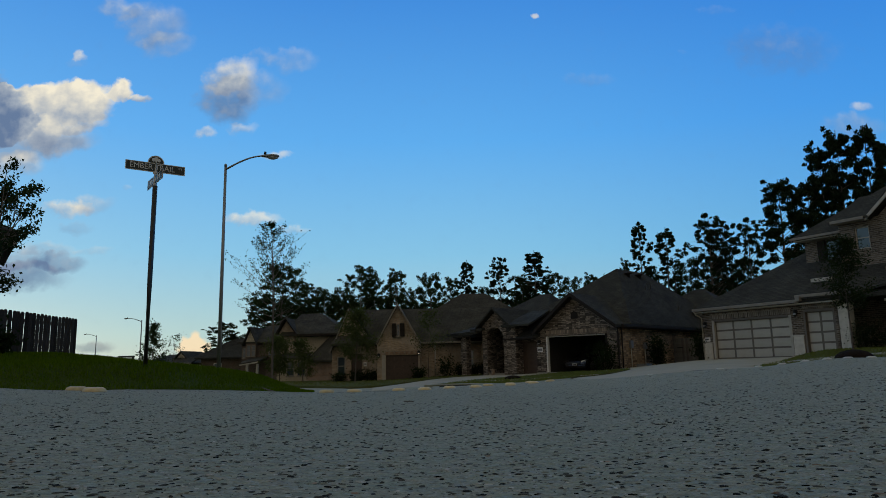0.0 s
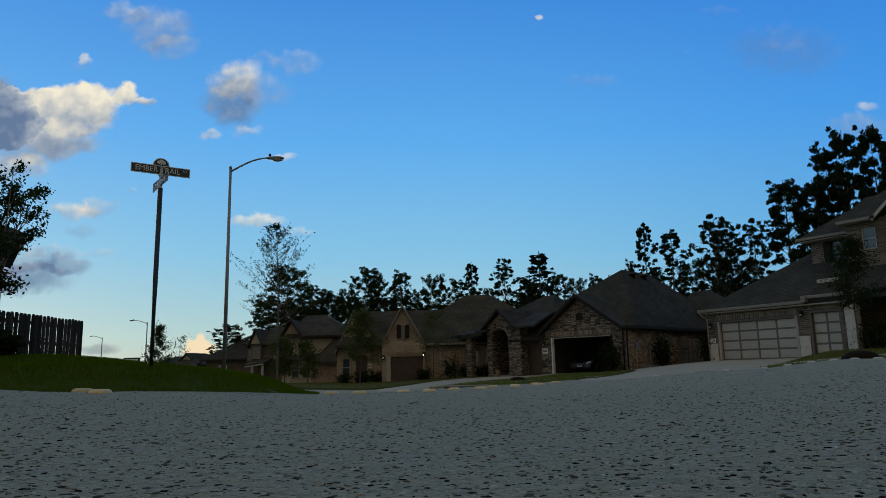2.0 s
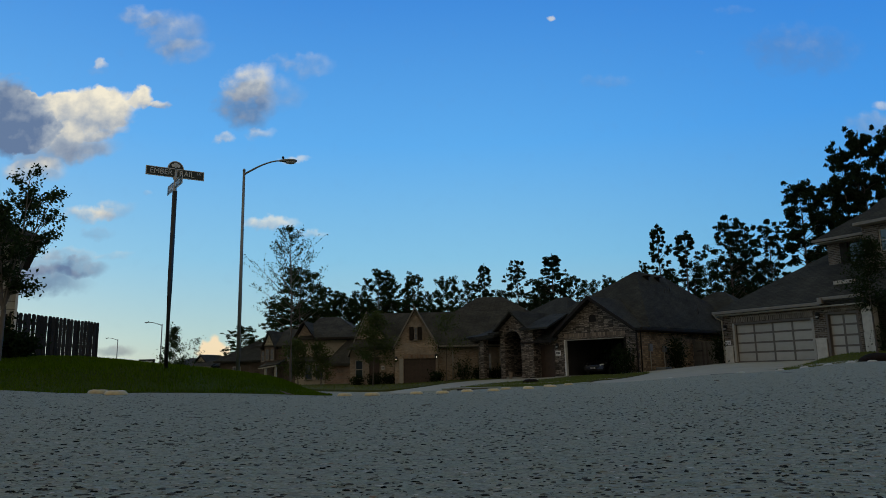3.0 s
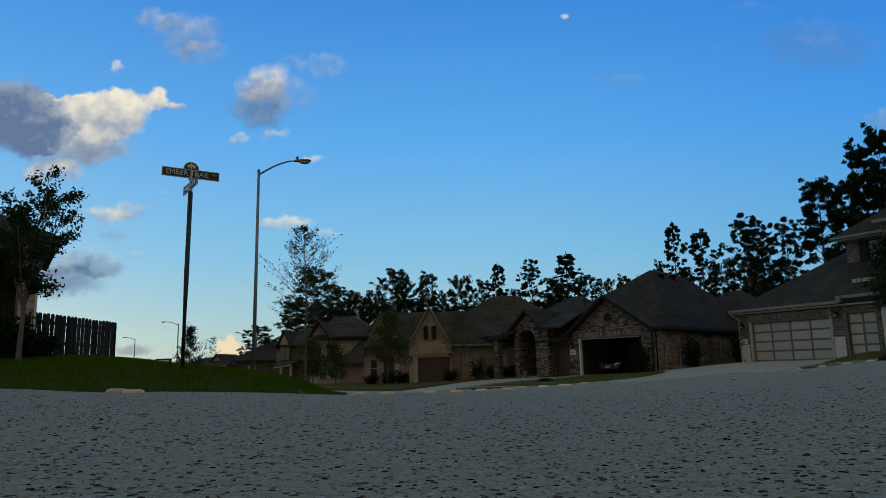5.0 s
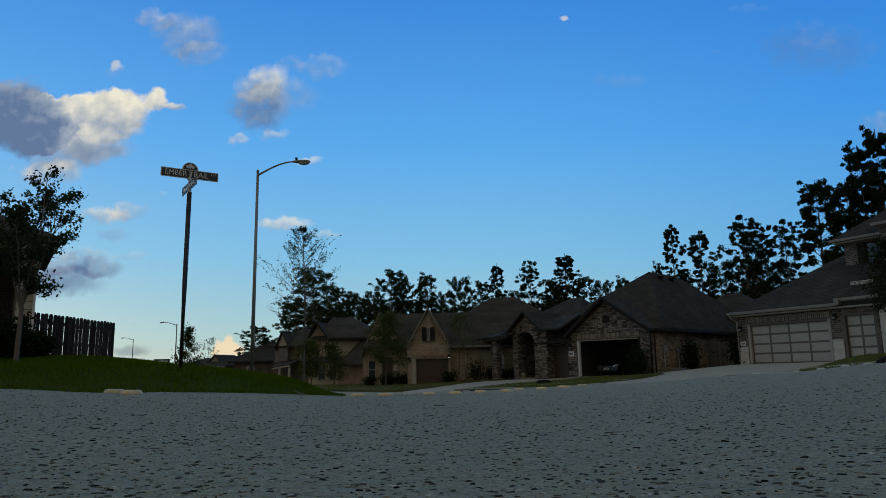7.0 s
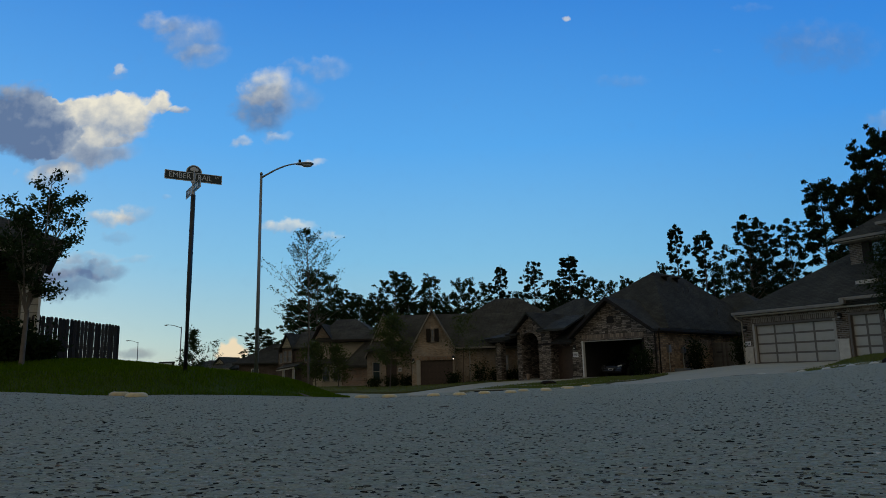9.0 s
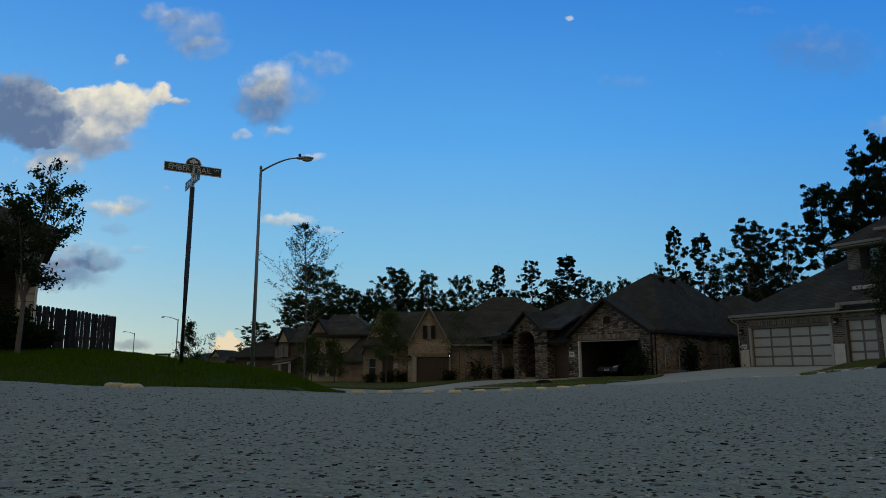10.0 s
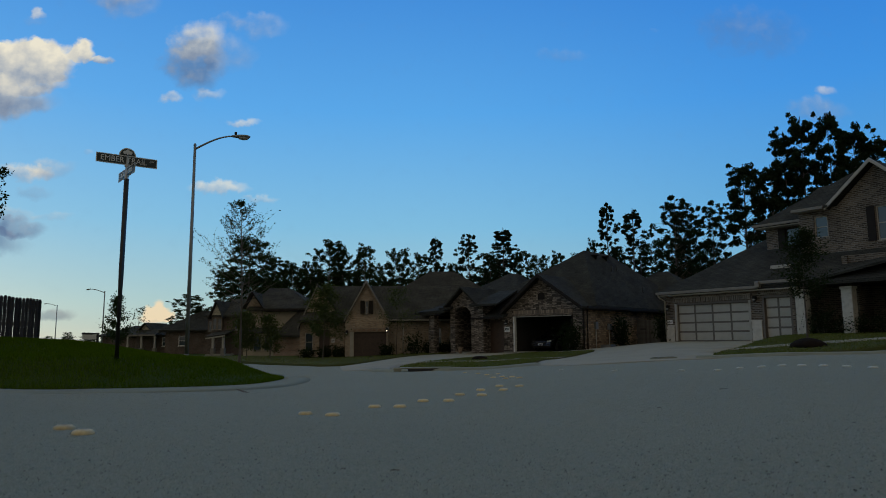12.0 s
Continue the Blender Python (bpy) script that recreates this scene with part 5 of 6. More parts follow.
    for k in range(13):
        a0 = k * math.pi / 13
        a1 = a0 + math.pi / 13 * 0.85
        upright(bm, [(-4.47 - r * math.cos(t), 2.35 + r * math.sin(t)) for r, t in ((0.71, a0), (0.94, a0), (0.94, a1), (0.71, a1))], -0.39, -0.35)
    P["arch_stones"] = part("arch_stones", bm, FIELDSTONE, H, "ring of wedge stones round the arch")
    P["porch_side"] = part("porch_side", boxes((-5.6, 0.05, -0.5, -5.3, 3.2, 3.2), (-3.05, 0.05, -0.5, -2.75, 3.2, 3.2)), FIELDSTONE, H)
    P["entry_wall"] = part("entry_wall", boxes((-5.6, 3.0, -0.5, -2.75, 3.2, 3.2)), FIELDSTONE, H)
    P["front_door"] = dr = part("front_door", boxes((-4.95, 2.94, 0.0, -3.98, 3.0, 2.3), bevel=0.01), BROWNDOOR, H, "dark panelled front door")
    for z in (0.35, 1.3):
        part("panel", boxes((-4.8, 2.91, z, -4.13, 2.94, z + 0.7), bevel=0.01), BROWNDOOR, dr)
    P["porch_floor"] = part("porch_floor", boxes((-5.6, -0.3, -0.5, -2.75, 3.0, -0.02)), PALE, H)
    bm = bmesh.new()
    slab(bm, [(-5.95, -0.75, 3.05), (-4.4, -0.75, 4.42), (-4.4, 3.5, 4.42), (-5.95, 3.5, 3.05)], 0.15)
    slab(bm, [(-4.4, -0.75, 4.42), (-3.0, -0.75, 3.2), (-3.0, 3.5, 3.2), (-4.4, 3.5, 4.42)], 0.15)
    slab(bm, [(-3.55, -0.85, 3.14), (-1.25, -0.85, 3.14), (-1.9, 2.5, 4.2), (-3.4, 2.5, 4.2)], 0.13)
    slab(bm, [(-6.3, -0.8, 3.0), (-5.3, -0.8, 3.0), (-5.3, 1.5, 3.5), (-5.9, 1.5, 3.5)], 0.13)
    P["porch_roof"] = part("porch_roof", bm, SHINGLE, H)
    for ob in P.values():
        ob.location.x = 0.24
    # side veranda
    part("veranda_column", boxes((-7.2, -0.5, -0.6, -6.7, 0.0, 2.55), bevel=0.02), FIELDSTONE, H)
    part("veranda_roof", slab(bmesh.new(), [(-8.1, -1.0, 2.75), (-5.4, -1.0, 2.85), (-5.4, 2.5, 3.5), (-7.4, 2.5, 3.5)], 0.2), SHINGLE, H)
    part("veranda_wall", boxes((-10.5, 2.6, -0.6, -5.6, 2.85, 2.5)), TANBRICK, H)
    part("wing_roof", hip(bmesh.new(), -9.5, 1.2, -1, 11, 2.75, 3.0, 4.6, 3), SHINGLE, H)
    # roof fittings
    for x, y, z in ((2.1, 6.9, 6.55), (2.2, 8.3, 6.55)):
        part("roof_vent", lathe([(0.12, -0.4), (0.12, 0.1), (0.3, 0.12), (0.28, 0.2), (0.06, 0.27)], 14, at=(x, y, z)), DARKTRIM, H, "low metal roof vent")
    for x, y, z, h in ((3.0, 7.6, 5.55, 0.35), (2.9, 8.6, 5.7, 0.3), (4.2, 10.0, 4.1, 0.4), (2.6, 12.2, 6.2, 0.6), (2.8, 13.0, 6.0, 0.6)):
        part("vent_pipe", rod([(x, y, z - 0.4), (x, y, z + h)], 0.05, 8), BLACK, H)
    part("roof_vent", boxes((4.3, 11.9, 3.6, 4.6, 12.3, 4.25), bevel=0.03), BLACK, H)
    part("roof_vent", boxes((3.0, 3.6, 4.35, 3.4, 4.0, 4.75), bevel=0.03), BLACK, H)
    # boxes on the side wall
    for y, z, h in ((1.45, 1.4, 0.44), (3.22, 1.35, 0.4)):
        m = part("meter_box", boxes((4.75, y - 0.15, z, 4.93, y + 0.15, z + h), bevel=0.02), STEEL, H, "grey meter box")
        part("conduit", rod([(4.82, y, z), (4.82, y, 0.0)], 0.035, 8), CREAM, m, "pale conduit")
    part("cooling_unit", boxes((5.0, 1.6, -0.5, 5.7, 2.3, 0.45), bevel=0.05), STEEL, H, "low grey cooling unit")


def west_house():
    """Tan brick house with two steep front gables."""
    H = thing("brick_house", at_front(-2.31, 50.0, -0.95, -3), "tan brick house with steep gables and lit lanterns", "house")
    win, door = (1.27, 1.52, 3.24, 4.14), (0.48, 2.8, -0.05, 1.9)
    bm = pierced(bmesh.new(), -0.16, 2.95, -0.4, 2.85, 0, 0.28, [door])
    upright(bm, [(-0.1, 2.85), (2.9, 2.85), (2.9, 2.86), (1.36, 5.38), (-0.1, 2.86)], 0.0, 0.28)
    part("gable_wall", bm, TANBRICK, H)
    part("gable_side", boxes((2.67, 0.28, -0.4, 2.95, 2.2, 2.85)), TANBRICK, H)
    panelled_door(H, *door, 0.12, 4, 4, BROWNDOOR, BROWNDOOR, "plain dark brown garage door")
    part("door_casing", boxes((0.18, -0.03, -0.1, 0.46, 0.1, 1.92)), CREAM, H, "cream door casing")
    part("lintel_course", boxes((0.44, -0.03, 1.94, 2.86, 0, 2.2)), TANSOLDIER, H, "row of upright bricks over the door")
    coach_lamp(H, -0.03, 0, 1.92, BULB, "wall lantern with a lit bulb")
    coach_lamp(H, 2.86, 0, 2.08, BULB, "wall lantern with a lit bulb")
    window_unit(H, *win, -0.12, GUTTER, shutters=True)
    bm = bmesh.new()
    slab(bm, [(-0.16, -0.3, 2.8), (1.36, -0.3, 5.6), (1.36, 7, 5.6), (-0.16, 7, 2.8)], 0.14)
    slab(bm, [(1.36, -0.3, 5.6), (2.98, -0.3, 2.84), (2.98, 7, 2.84), (1.36, 7, 5.6)], 0.14)
    part("gable_roof", bm, BROWNSHINGLE, H, "steep brown shingled gable roof")
    bm = bmesh.new()
    slab(bm, [(-0.2, -0.36, 2.8), (1.36, -0.36, 5.65), (1.36, -0.3, 5.65), (-0.2, -0.3, 2.8)], 0.2)
    slab(bm, [(1.36, -0.36, 5.65), (3.0, -0.36, 2.86), (3.0, -0.3, 2.86), (1.36, -0.3, 5.65)], 0.2)
    part("bargeboard", bm, GUTTER, H, "taupe bargeboard")
    # long range with its roof
    part("front_wall", pierced(bmesh.new(), 2.95, 9.6, -0.4, 2.75, 1.5, 1.75, [(5.9, 6.9, 0.9, 2.2)]), TANBRICK, H)
    window_unit(H, 5.9, 6.9, 0.9, 2.2, 1.55, CREAM)
    part("downspout", rod([(4.02, 1.42, 2.7), (4.02, 1.42, 0.0)], 0.05, 8), CREAM, H)
    part("gutter", boxes((3.0, 1.0, 2.70, 9.8, 1.12, 2.84), bevel=0.02), GUTTER, H)
    part("main_roof", hip(bmesh.new(), -3.7, 1.1, 13.6, 9.2, 2.84, 2.8, 1.5, 4.0), BROWNSHINGLE, H, "brown shingled main roof")
    part("rear_roof", hip(bmesh.new(), 0.6, 3.0, 13.6, 13.5, 3.4, 3.7, 5.6, 5.4), BROWNSHINGLE, H, "tall brown shingled rear roof")
    # second gable with the entry
    e = (-2.3, -1.5, 0.0, 2.1)
    bm = pierced(bmesh.new(), -3.75, -0.4, -0.4, 2.5, 2.0, 2.28, [e, (-3.35, -2.75, 0.5, 1.9)])
    upright(bm, [(-3.75, 2.5), (-0.4, 2.5), (-0.4, 2.51), (-2.44, 5.34), (-3.75, 2.51)], 2.0, 2.28)
    part("entry_gable_wall", bm, TANBRICK, H)
    part("link_wall", boxes((-0.4, 2.2, -0.4, -0.16, 2.45, 2.75), (-0.16, 0.28, -0.4, 0.1, 2.45, 2.75)), TANBRICK, H)
    part("end_wall", boxes((-3.75, 2.28, -0.4, -3.5, 9, 2.5)), REDBRICK, H)
    window_unit(H, -3.35, -2.75, 0.5, 1.9, 2.05, CREAM)
    part("front_door", boxes((-2.3, 2.15, 0, -1.5, 2.2, 2.1), bevel=0.01), BROWNDOOR, H, "dark brown front door")
    plaque(H, -1.25, 2.0, 1.3, 0.24, 0.3)
    bm = bmesh.new()
    slab(bm, [(-3.82, 1.7, 2.3), (-2.44, 1.7, 5.52), (-2.44, 8, 5.52), (-3.82, 8, 2.3)], 0.14)
    slab(bm, [(-2.44, 1.7, 5.52), (-0.3, 1.7, 2.8), (-0.3, 8, 2.8), (-2.44, 8, 5.52)], 0.14)
    part("entry_gable_roof", bm, BROWNSHINGLE, H)
    bm = bmesh.new()
    slab(bm, [(-3.86, 1.64, 2.3), (-2.44, 1.64, 5.57), (-2.44, 1.7, 5.57), (-3.86, 1.7, 2.3)], 0.2)
    part("bargeboard", bm, GUTTER, H, "taupe bargeboard")
    part("downspout", rod([(-0.3, 2.0, 2.6), (-0.3, 2.0, 0.0)], 0.05, 8), CREAM, H)


def beige_house():
    """Two-storey house with a low roof wing, further along the street."""
    H = thing("beige_house", at_front(-9.0, 62.0, -1.2, -8), "two-storey beige house with a low brick wing", "house")
    part("upper_wall", boxes((-1.7, 1.2, 0, 2.0, 8, 4.4)), STUCCO, H)
    bm = upright(bmesh.new(), [(-3.15, 0), (-1.72, 0), (-1.72, 4.5), (-2.5, 5.7), (-3.15, 4.6)], 0.9, 1.2)
    part("gable_wall", bm, TANBRICK, H)
    part("gable_side", boxes((-1.98, 1.2, 0, -1.72, 4, 4.4), (-3.15, 1.2, 0, -2.9, 8, 4.6)), TANBRICK, H)
    part("upper_roof", hip(bmesh.new(), -3.0, 0.5, 3.2, 8.5, 4.44, 2.12, 0.8, 3.4), BROWNSHINGLE, H, "brown shingled hip roof")
    bm = bmesh.new()
    slab(bm, [(-3.32, 0.44, 4.54), (-2.53, 0.44, 5.97), (-2.53, 4.0, 5.97), (-3.32, 4.0, 4.54)], 0.14)
    slab(bm, [(-2.53, 0.44, 5.97), (-1.45, 0.44, 4.48), (-1.45, 4.0, 4.48), (-2.53, 4.0, 5.97)], 0.14)
    part("gable_roof", bm, BROWNSHINGLE, H, "brown shingled gable roof")
    bm = bmesh.new()
    slab(bm, [(-3.36, 0.38, 4.52), (-2.53, 0.38, 6.0), (-2.53, 0.435, 6.0), (-3.36, 0.435, 4.52)], 0.18)
    slab(bm, [(-2.53, 0.38, 6.0), (-1.42, 0.38, 4.48), (-1.42, 0.435, 4.48), (-2.53, 0.435, 6.0)], 0.18)
    part("bargeboard", bm, DARKTRIM, H)
    part("eave", boxes((-1.4, 0.38, 4.22, 1.7, 0.495, 4.4), (-1.4, 0.495, 4.18, 1.7, 1.2, 4.22)), DARKTRIM, H, "dark eaves")
    part("low_roof", slab(bmesh.new(), [(-0.05, -1.0, 2.05), (3.3, -1.0, 2.05), (3.3, 2.0, 5.5), (2.5, 1.5, 5.3)], 0.2), BROWNSHINGLE, H, "low sloping roof wing")
    part("low_wall", boxes((-0.15, -0.6, -0.3, 3.0, 1.2, 2.1)), REDBRICK, H, "red-brown brick lower wall")
    part("wing_wall", boxes((-3.1, 0.2, -0.3, -0.15, 0.9, 2.3)), STUCCO, H)
    part("wing_roof", slab(bmesh.new(), [(-3.25, -0.1, 2.3), (-0.15, -0.1, 2.3), (-0.15, 0.95, 2.75), (-3.25, 0.95, 2.75)], 0.12), BROWNSHINGLE, H)
    window_unit(H, -2.2, -1.5, 0.7, 2.0, 0.14, GUTTER)
    window_unit(H, -1.2, -0.5, 0.7, 2.0, 0.14, GUTTER)


def gabled_house():
    """The brown two-storey house with a narrow pale gable and a small porch."""
    H = thing("gabled_house", at_front(-15.8, 75.5, -0.9, -14), "brown two-storey house with a pale gable and porch", "house")
    part("wall", boxes((-2.75, 0, -0.4, 1.6, 8, 3.9)), DARKBRICK, H)
    part("gable_front", boxes((-2.1, -0.35, -0.4, -0.92, 0, 3.85)), DARKBRICK, H)
    part("gable", upright(bmesh.new(), [(-2.2, 3.85), (-0.84, 3.85), (-1.55, 5.4)], -0.35, -0.05), SIDING, H, "pale boarded gable")
    part("roof", hip(bmesh.new(), -3.1, -0.4, 2.0, 8.4, 4.0, 2.0, 1.6, 1.0), BROWNSHINGLE, H, "brown shingled hip roof")
    bm = bmesh.new()
    slab(bm, [(-2.4, -0.75, 3.72), (-1.55, -0.75, 5.6), (-1.55, 3.2, 5.6), (-2.4, 3.2, 3.72)], 0.12)
    slab(bm, [(-1.55, -0.75, 5.6), (-0.7, -0.75, 3.78), (-0.7, 3.2, 3.78), (-1.55, 3.2, 5.6)], 0.12)
    part("gable_roof", bm, BROWNSHINGLE, H)
    for x in (-1.98, -1.42):
        window_unit(H, x, x + 0.46, 2.45, 3.65, -0.42, GUTTER)
    window_unit(H, -2.62, -2.24, 2.3, 3.4, -0.07, GUTTER)
    window_unit(H, 0.4, 1.2, 2.4, 3.5, -0.07, GUTTER)
    pr = part("porch_roof", slab(bmesh.new(), [(-1.75, -2.3, 1.72), (0.4, -2.3, 2.0), (0.4, 0, 2.5), (-1.75, 0, 2.3)], 0.14), BROWNSHINGLE, H, "small sloping porch roof")
    part("fascia", upright(bmesh.new(), [(-1.75, 1.46), (0.4, 1.72), (0.4, 1.86), (-1.75, 1.58)], -2.38, -2.32), CREAM, pr)
    for x in (-1.0, 0.15):
        c = part("column", boxes((x - 0.11, -2.2, 0.5, x + 0.11, -1.98, 1.62), bevel=0.01), CREAM, H, "pale porch column")
        part("plinth", boxes((x - 0.2, -2.3, -0.4, x + 0.2, -1.88, 0.5), bevel=0.01), GUTTER, c)
    part("porch_floor", boxes((-1.75, -2.3, -0.4, 0.4, 0, -0.1)), PALE, H)
    part("front_door", boxes((-0.6, -0.06, -0.1, 0.1, 0, 1.6), bevel=0.01), BROWNDOOR, H)


def porch_house(place, label, wall, roof, w, tall):
    """A far house with a gabled front, windows and a porch on pale columns."""
    H = thing("porch_house", place, label, "house", "far houses")
    part("wall", boxes((-w / 2, 0, -0.4, w / 2, 9, tall)), wall, H)
    bm = upright(bmesh.new(), [(-w / 2, tall), (0, tall), (-w / 4, tall + w * 0.28)], -0.35, 0)
    part("gable", bm, SIDING, H, "pale boarded gable")
    part("gable_front", boxes((-w / 2, -0.35, -0.4, 0, 0, tall)), wall, H)
    part("roof", hip(bmesh.new(), -w / 2 - 0.4, -0.4, w / 2 + 0.4, 9.4, tall + 0.1, w * 0.27, w * 0.38, w * 0.38), roof, H)
    bm = bmesh.new()
    slab(bm, [(-w / 2 - 0.35, -0.75, tall - 0.12), (-w / 4, -0.75, tall + w * 0.31), (-w / 4, 5, tall + w * 0.31), (-w / 2 - 0.35, 5, tall - 0.12)], 0.12)
    slab(bm, [(-w / 4, -0.75, tall + w * 0.31), (0.3, -0.75, tall - 0.12), (0.3, 5, tall - 0.12), (-w / 4, 5, tall + w * 0.31)], 0.12)
    part("gable_roof", bm, roof, H)
    window_unit(H, w * 0.15, w * 0.15 + 0.9, 0.8, 2.0, -0.07, WHITE)
    pr = part("porch_roof", slab(bmesh.new(), [(-w / 2 - 0.3, -2.3, 2.35), (w * 0.2, -2.3, 2.35), (w * 0.2, 0, 3.1), (-w / 2 - 0.3, 0, 3.1)], 0.16), roof, H)
    part("fascia", boxes((-w / 2 - 0.3, -2.36, 2.12, w * 0.2, -2.3, 2.34)), GUTTER, pr)
    for x in (-w / 2, -w * 0.16, w * 0.17):
        c = part("column", boxes((x - 0.11, -2.2, 0.6, x + 0.11, -1.98, 2.18), bevel=0.01), CREAM, H, "pale porch column")
        part("plinth", boxes((x - 0.22, -2.3, -0.4, x + 0.22, -1.88, 0.6), bevel=0.01), GUTTER, c)
    return H


def corner_house():
    """The house beside the fence: a cream wall, deep eaves and a dark porch."""
    H = thing("cream_house", at_front(-9.19, 15.4, 0.35, 33), "cream boarded house with deep dark eaves and porch", "house")
    part("side_wall", boxes((-0.34, 0.0, 0.62, 0.0, 3.5, 2.75)), SIDING, H)
    part("plinth", boxes((-0.40, -0.05, -0.5, 0.04, 3.5, 0.62)), REDBRICK, H, "brick plinth")
    part("corner_board", boxes((-0.02, -0.03, 0.62, 0.03, 0.08, 2.7)), WHITE, H)
    # darker brick than the plinth's: the recess's shade put into the colour
    part("porch_back", boxes((-6, 3.2, -0.5, -0.34, 3.4, 2.75)), DARKBRICK, H)
    part("porch_floor", boxes((-6, -0.3, -0.5, -0.40, 3.2, -0.15)), PALE, H)
    part("porch_post", boxes((-1.3, -0.1, -0.4, -1.0, 0.2, 2.62), bevel=0.02), GREYWOOD, H, "timber porch post")
    part("door", boxes((-2.9, 3.12, -0.1, -1.9, 3.2, 2.0), bevel=0.01), BROWNDOOR, H)
    part("eave_board", boxes((-6, -0.5, 2.55, 0.35, -0.4, 2.78)), CREAM, H, "cream eaves board")
    part("porch_ceiling", boxes((-6, -0.4, 2.62, 0.3, 3.4, 2.7)), DARKTRIM, H)
    part("upper_wall", boxes((-6, 1.2, 2.75, -1.6, 6, 4.2)), SIDING, H)
    bm = bmesh.new()
    slab(bm, [(0.35, -0.6, 2.86), (0.35, 4, 2.86), (-1.5, 4, 3.9), (-1.5, 1.4, 3.9)], 0.2)
    slab(bm, [(0.35, -0.6, 2.86), (-1.5, 1.4, 3.9), (-6, 1.4, 3.9), (-6, -0.6, 2.86)], 0.2)
    part("roof", bm, SHINGLE, H, "dark shingled roof with deep eaves")
    part("brace", boxes((0.03, -0.12, 2.2, 0.2, -0.03, 2.66)), DARKTRIM, H)


east_house()
middle_house()
west_house()
beige_house()
corner_house()
gabled_house()
porch_house(at_front(-29.6, 95, -1.1, -12), "far tan house with a gabled porch on columns", DARKBRICK, BROWNSHINGLE, 5.6, 2.2)
porch_house(at_front(-25.5, 97, -1.1, -12), "far tan house with a gabled porch on columns", DARKBRICK, BROWNSHINGLE, 5.4, 2.3)
dark = thing("hip_roofed_house", at_front(-22.5, 85, -1.0, -10), "brown house with a broad dark hip roof", "house", "far houses")
part("wall", boxes((-3.2, 0, -0.3, 2.4, 8, 2.6)), DARKBRICK, dark)
part("roof", hip(bmesh.new(), -3.8, -0.6, 3.0, 8.6, 2.7, 2.4, 3.2, 2.6), SHINGLE, dark, "dark shingled hip roof")
window_unit(dark, -1.5, -0.5, 0.8, 2.0, -0.07, WHITE)
far = thing("hip_roofed_house", at_front(-35.5, 100, -1.1, -10), "far brown house with a dark hip roof", "house", "far houses")
part("wall", boxes((-3.2, 0, -0.3, 3.4, 8, 2.2)), DARKBRICK, far)
part("roof", hip(bmesh.new(), -3.8, -0.6, 4.0, 8.6, 2.3, 1.4, 3.0, 3.0), SHINGLE, far, "dark shingled hip roof")
sedan(Matrix.Translation((8.90, 43.6, -0.43)) @ pose(0, 0, 0, 0, 0, -45.6) @ pose(1.05, 3.3, 0, 0, 0, 90))

# gate between the two houses
gate = thing("side_gate", Matrix.Translation((8.90, 43.6, -0.45)) @ pose(0, 0, 0, 0, 0, -45.6) @ pose(4.75, 7.4, 0.0, 0, 0, 0), "grey weathered board gate between the houses", "gate")
plank = mesh_of(boxes((-0.065, -0.01, 0.05, 0.065, 0.01, 2.05)), PALEWOOD, "board")
for k in range(22):
    b = new("board", plank)
    b.parent, b.location = gate, (0.12 + k * 0.14, 0.0, 0.0)
for z in (0.35, 1.45):
    part("rail", boxes((0.05, 0.01, z, 3.2, 0.05, z + 0.09)), PALEWOOD, gate)
for x in (0.3, 1.7):
    part("hinge", boxes((x, -0.03, 1.4, x + 0.4, -0.012, 1.47)), BLACK, gate, "black strap hinge")
part("latch", boxes((2.0, -0.04, 0.95, 2.12, -0.012, 1.15)), BLACK, gate)


# ---- trees ----
# young trees in the gardens
grow("corner_tree", (-8.0, 13.0, mound(-8.0, 13.0)), "small crape myrtle with a pale forked trunk", "broad", 4.1, 11, 0.165, 0.24, 7200, 0.040, 0.5, LEAF, 63, 0.12, 0.040, stems=7, rise=0.85, twigs=5, bark=PALEBARK)
grow("sparse_tree", (-5.6, 28.0, land(-5.6, 28.0)), "tall thin young tree with sparse foliage", "open", 7.05, 23, 0.37, 0.38, 4200, 0.042, 0.5, LEAF, 40, 0.10, 0.06, rise=0.9, twigs=7)
grow("street_tree", (15.1, 22.9, verge_east(15.1, 22.9)), "young leafy street tree in a mulch bed", "broad", 4.1, 31, 0.20, 0.42, 5200, 0.044, 0.5, SHRUB, 26, 0.30, 0.04, twigs=5, rise=0.9)
grow("garden_tree", (-3.72, 46.0, land(-3.72, 46)), "young garden tree with light yellow-green leaves", "broad", 4.75, 37, 0.26, 0.32, 5200, 0.07, 0.5, PALELEAF, 20, 0.42, 0.05)
grow("garden_tree", (1.15, 46.4, land(1.15, 46.4)), "slim young garden tree with thin foliage", "broad", 4.5, 41, 0.27, 0.4, 1600, 0.06, 0.5, PALELEAF, 14, 0.42, 0.035)
grow("garden_tree", (-9.75, 52, land(-9.75, 52)), "small dark rounded garden tree", "broad", 3.4, 43, 0.3, 0.2, 3600, 0.085, 0.5, PALELEAF, 18, 0.5, 0.05)
grow("garden_tree", (-7.9, 51, land(-7.9, 51)), "small dark rounded garden tree", "broad", 3.1, 47, 0.27, 0.2, 2800, 0.08, 0.5, PALELEAF, 16, 0.45, 0.05)
grow("far_tree", (-22.1, 60, -0.9), "distant street tree against the evening sky", "cone", 5.2, 53, 0.26, 0.2, 3400, 0.09, 0.5, LEAF, 18, 0.4, 0.06)
grow("far_tree", (-20.2, 60, -0.9), "distant thin street tree", "broad", 4.2, 59, 0.2, 0.45, 260, 0.09, 0.5, LEAF, 12, 0.3, 0.04)

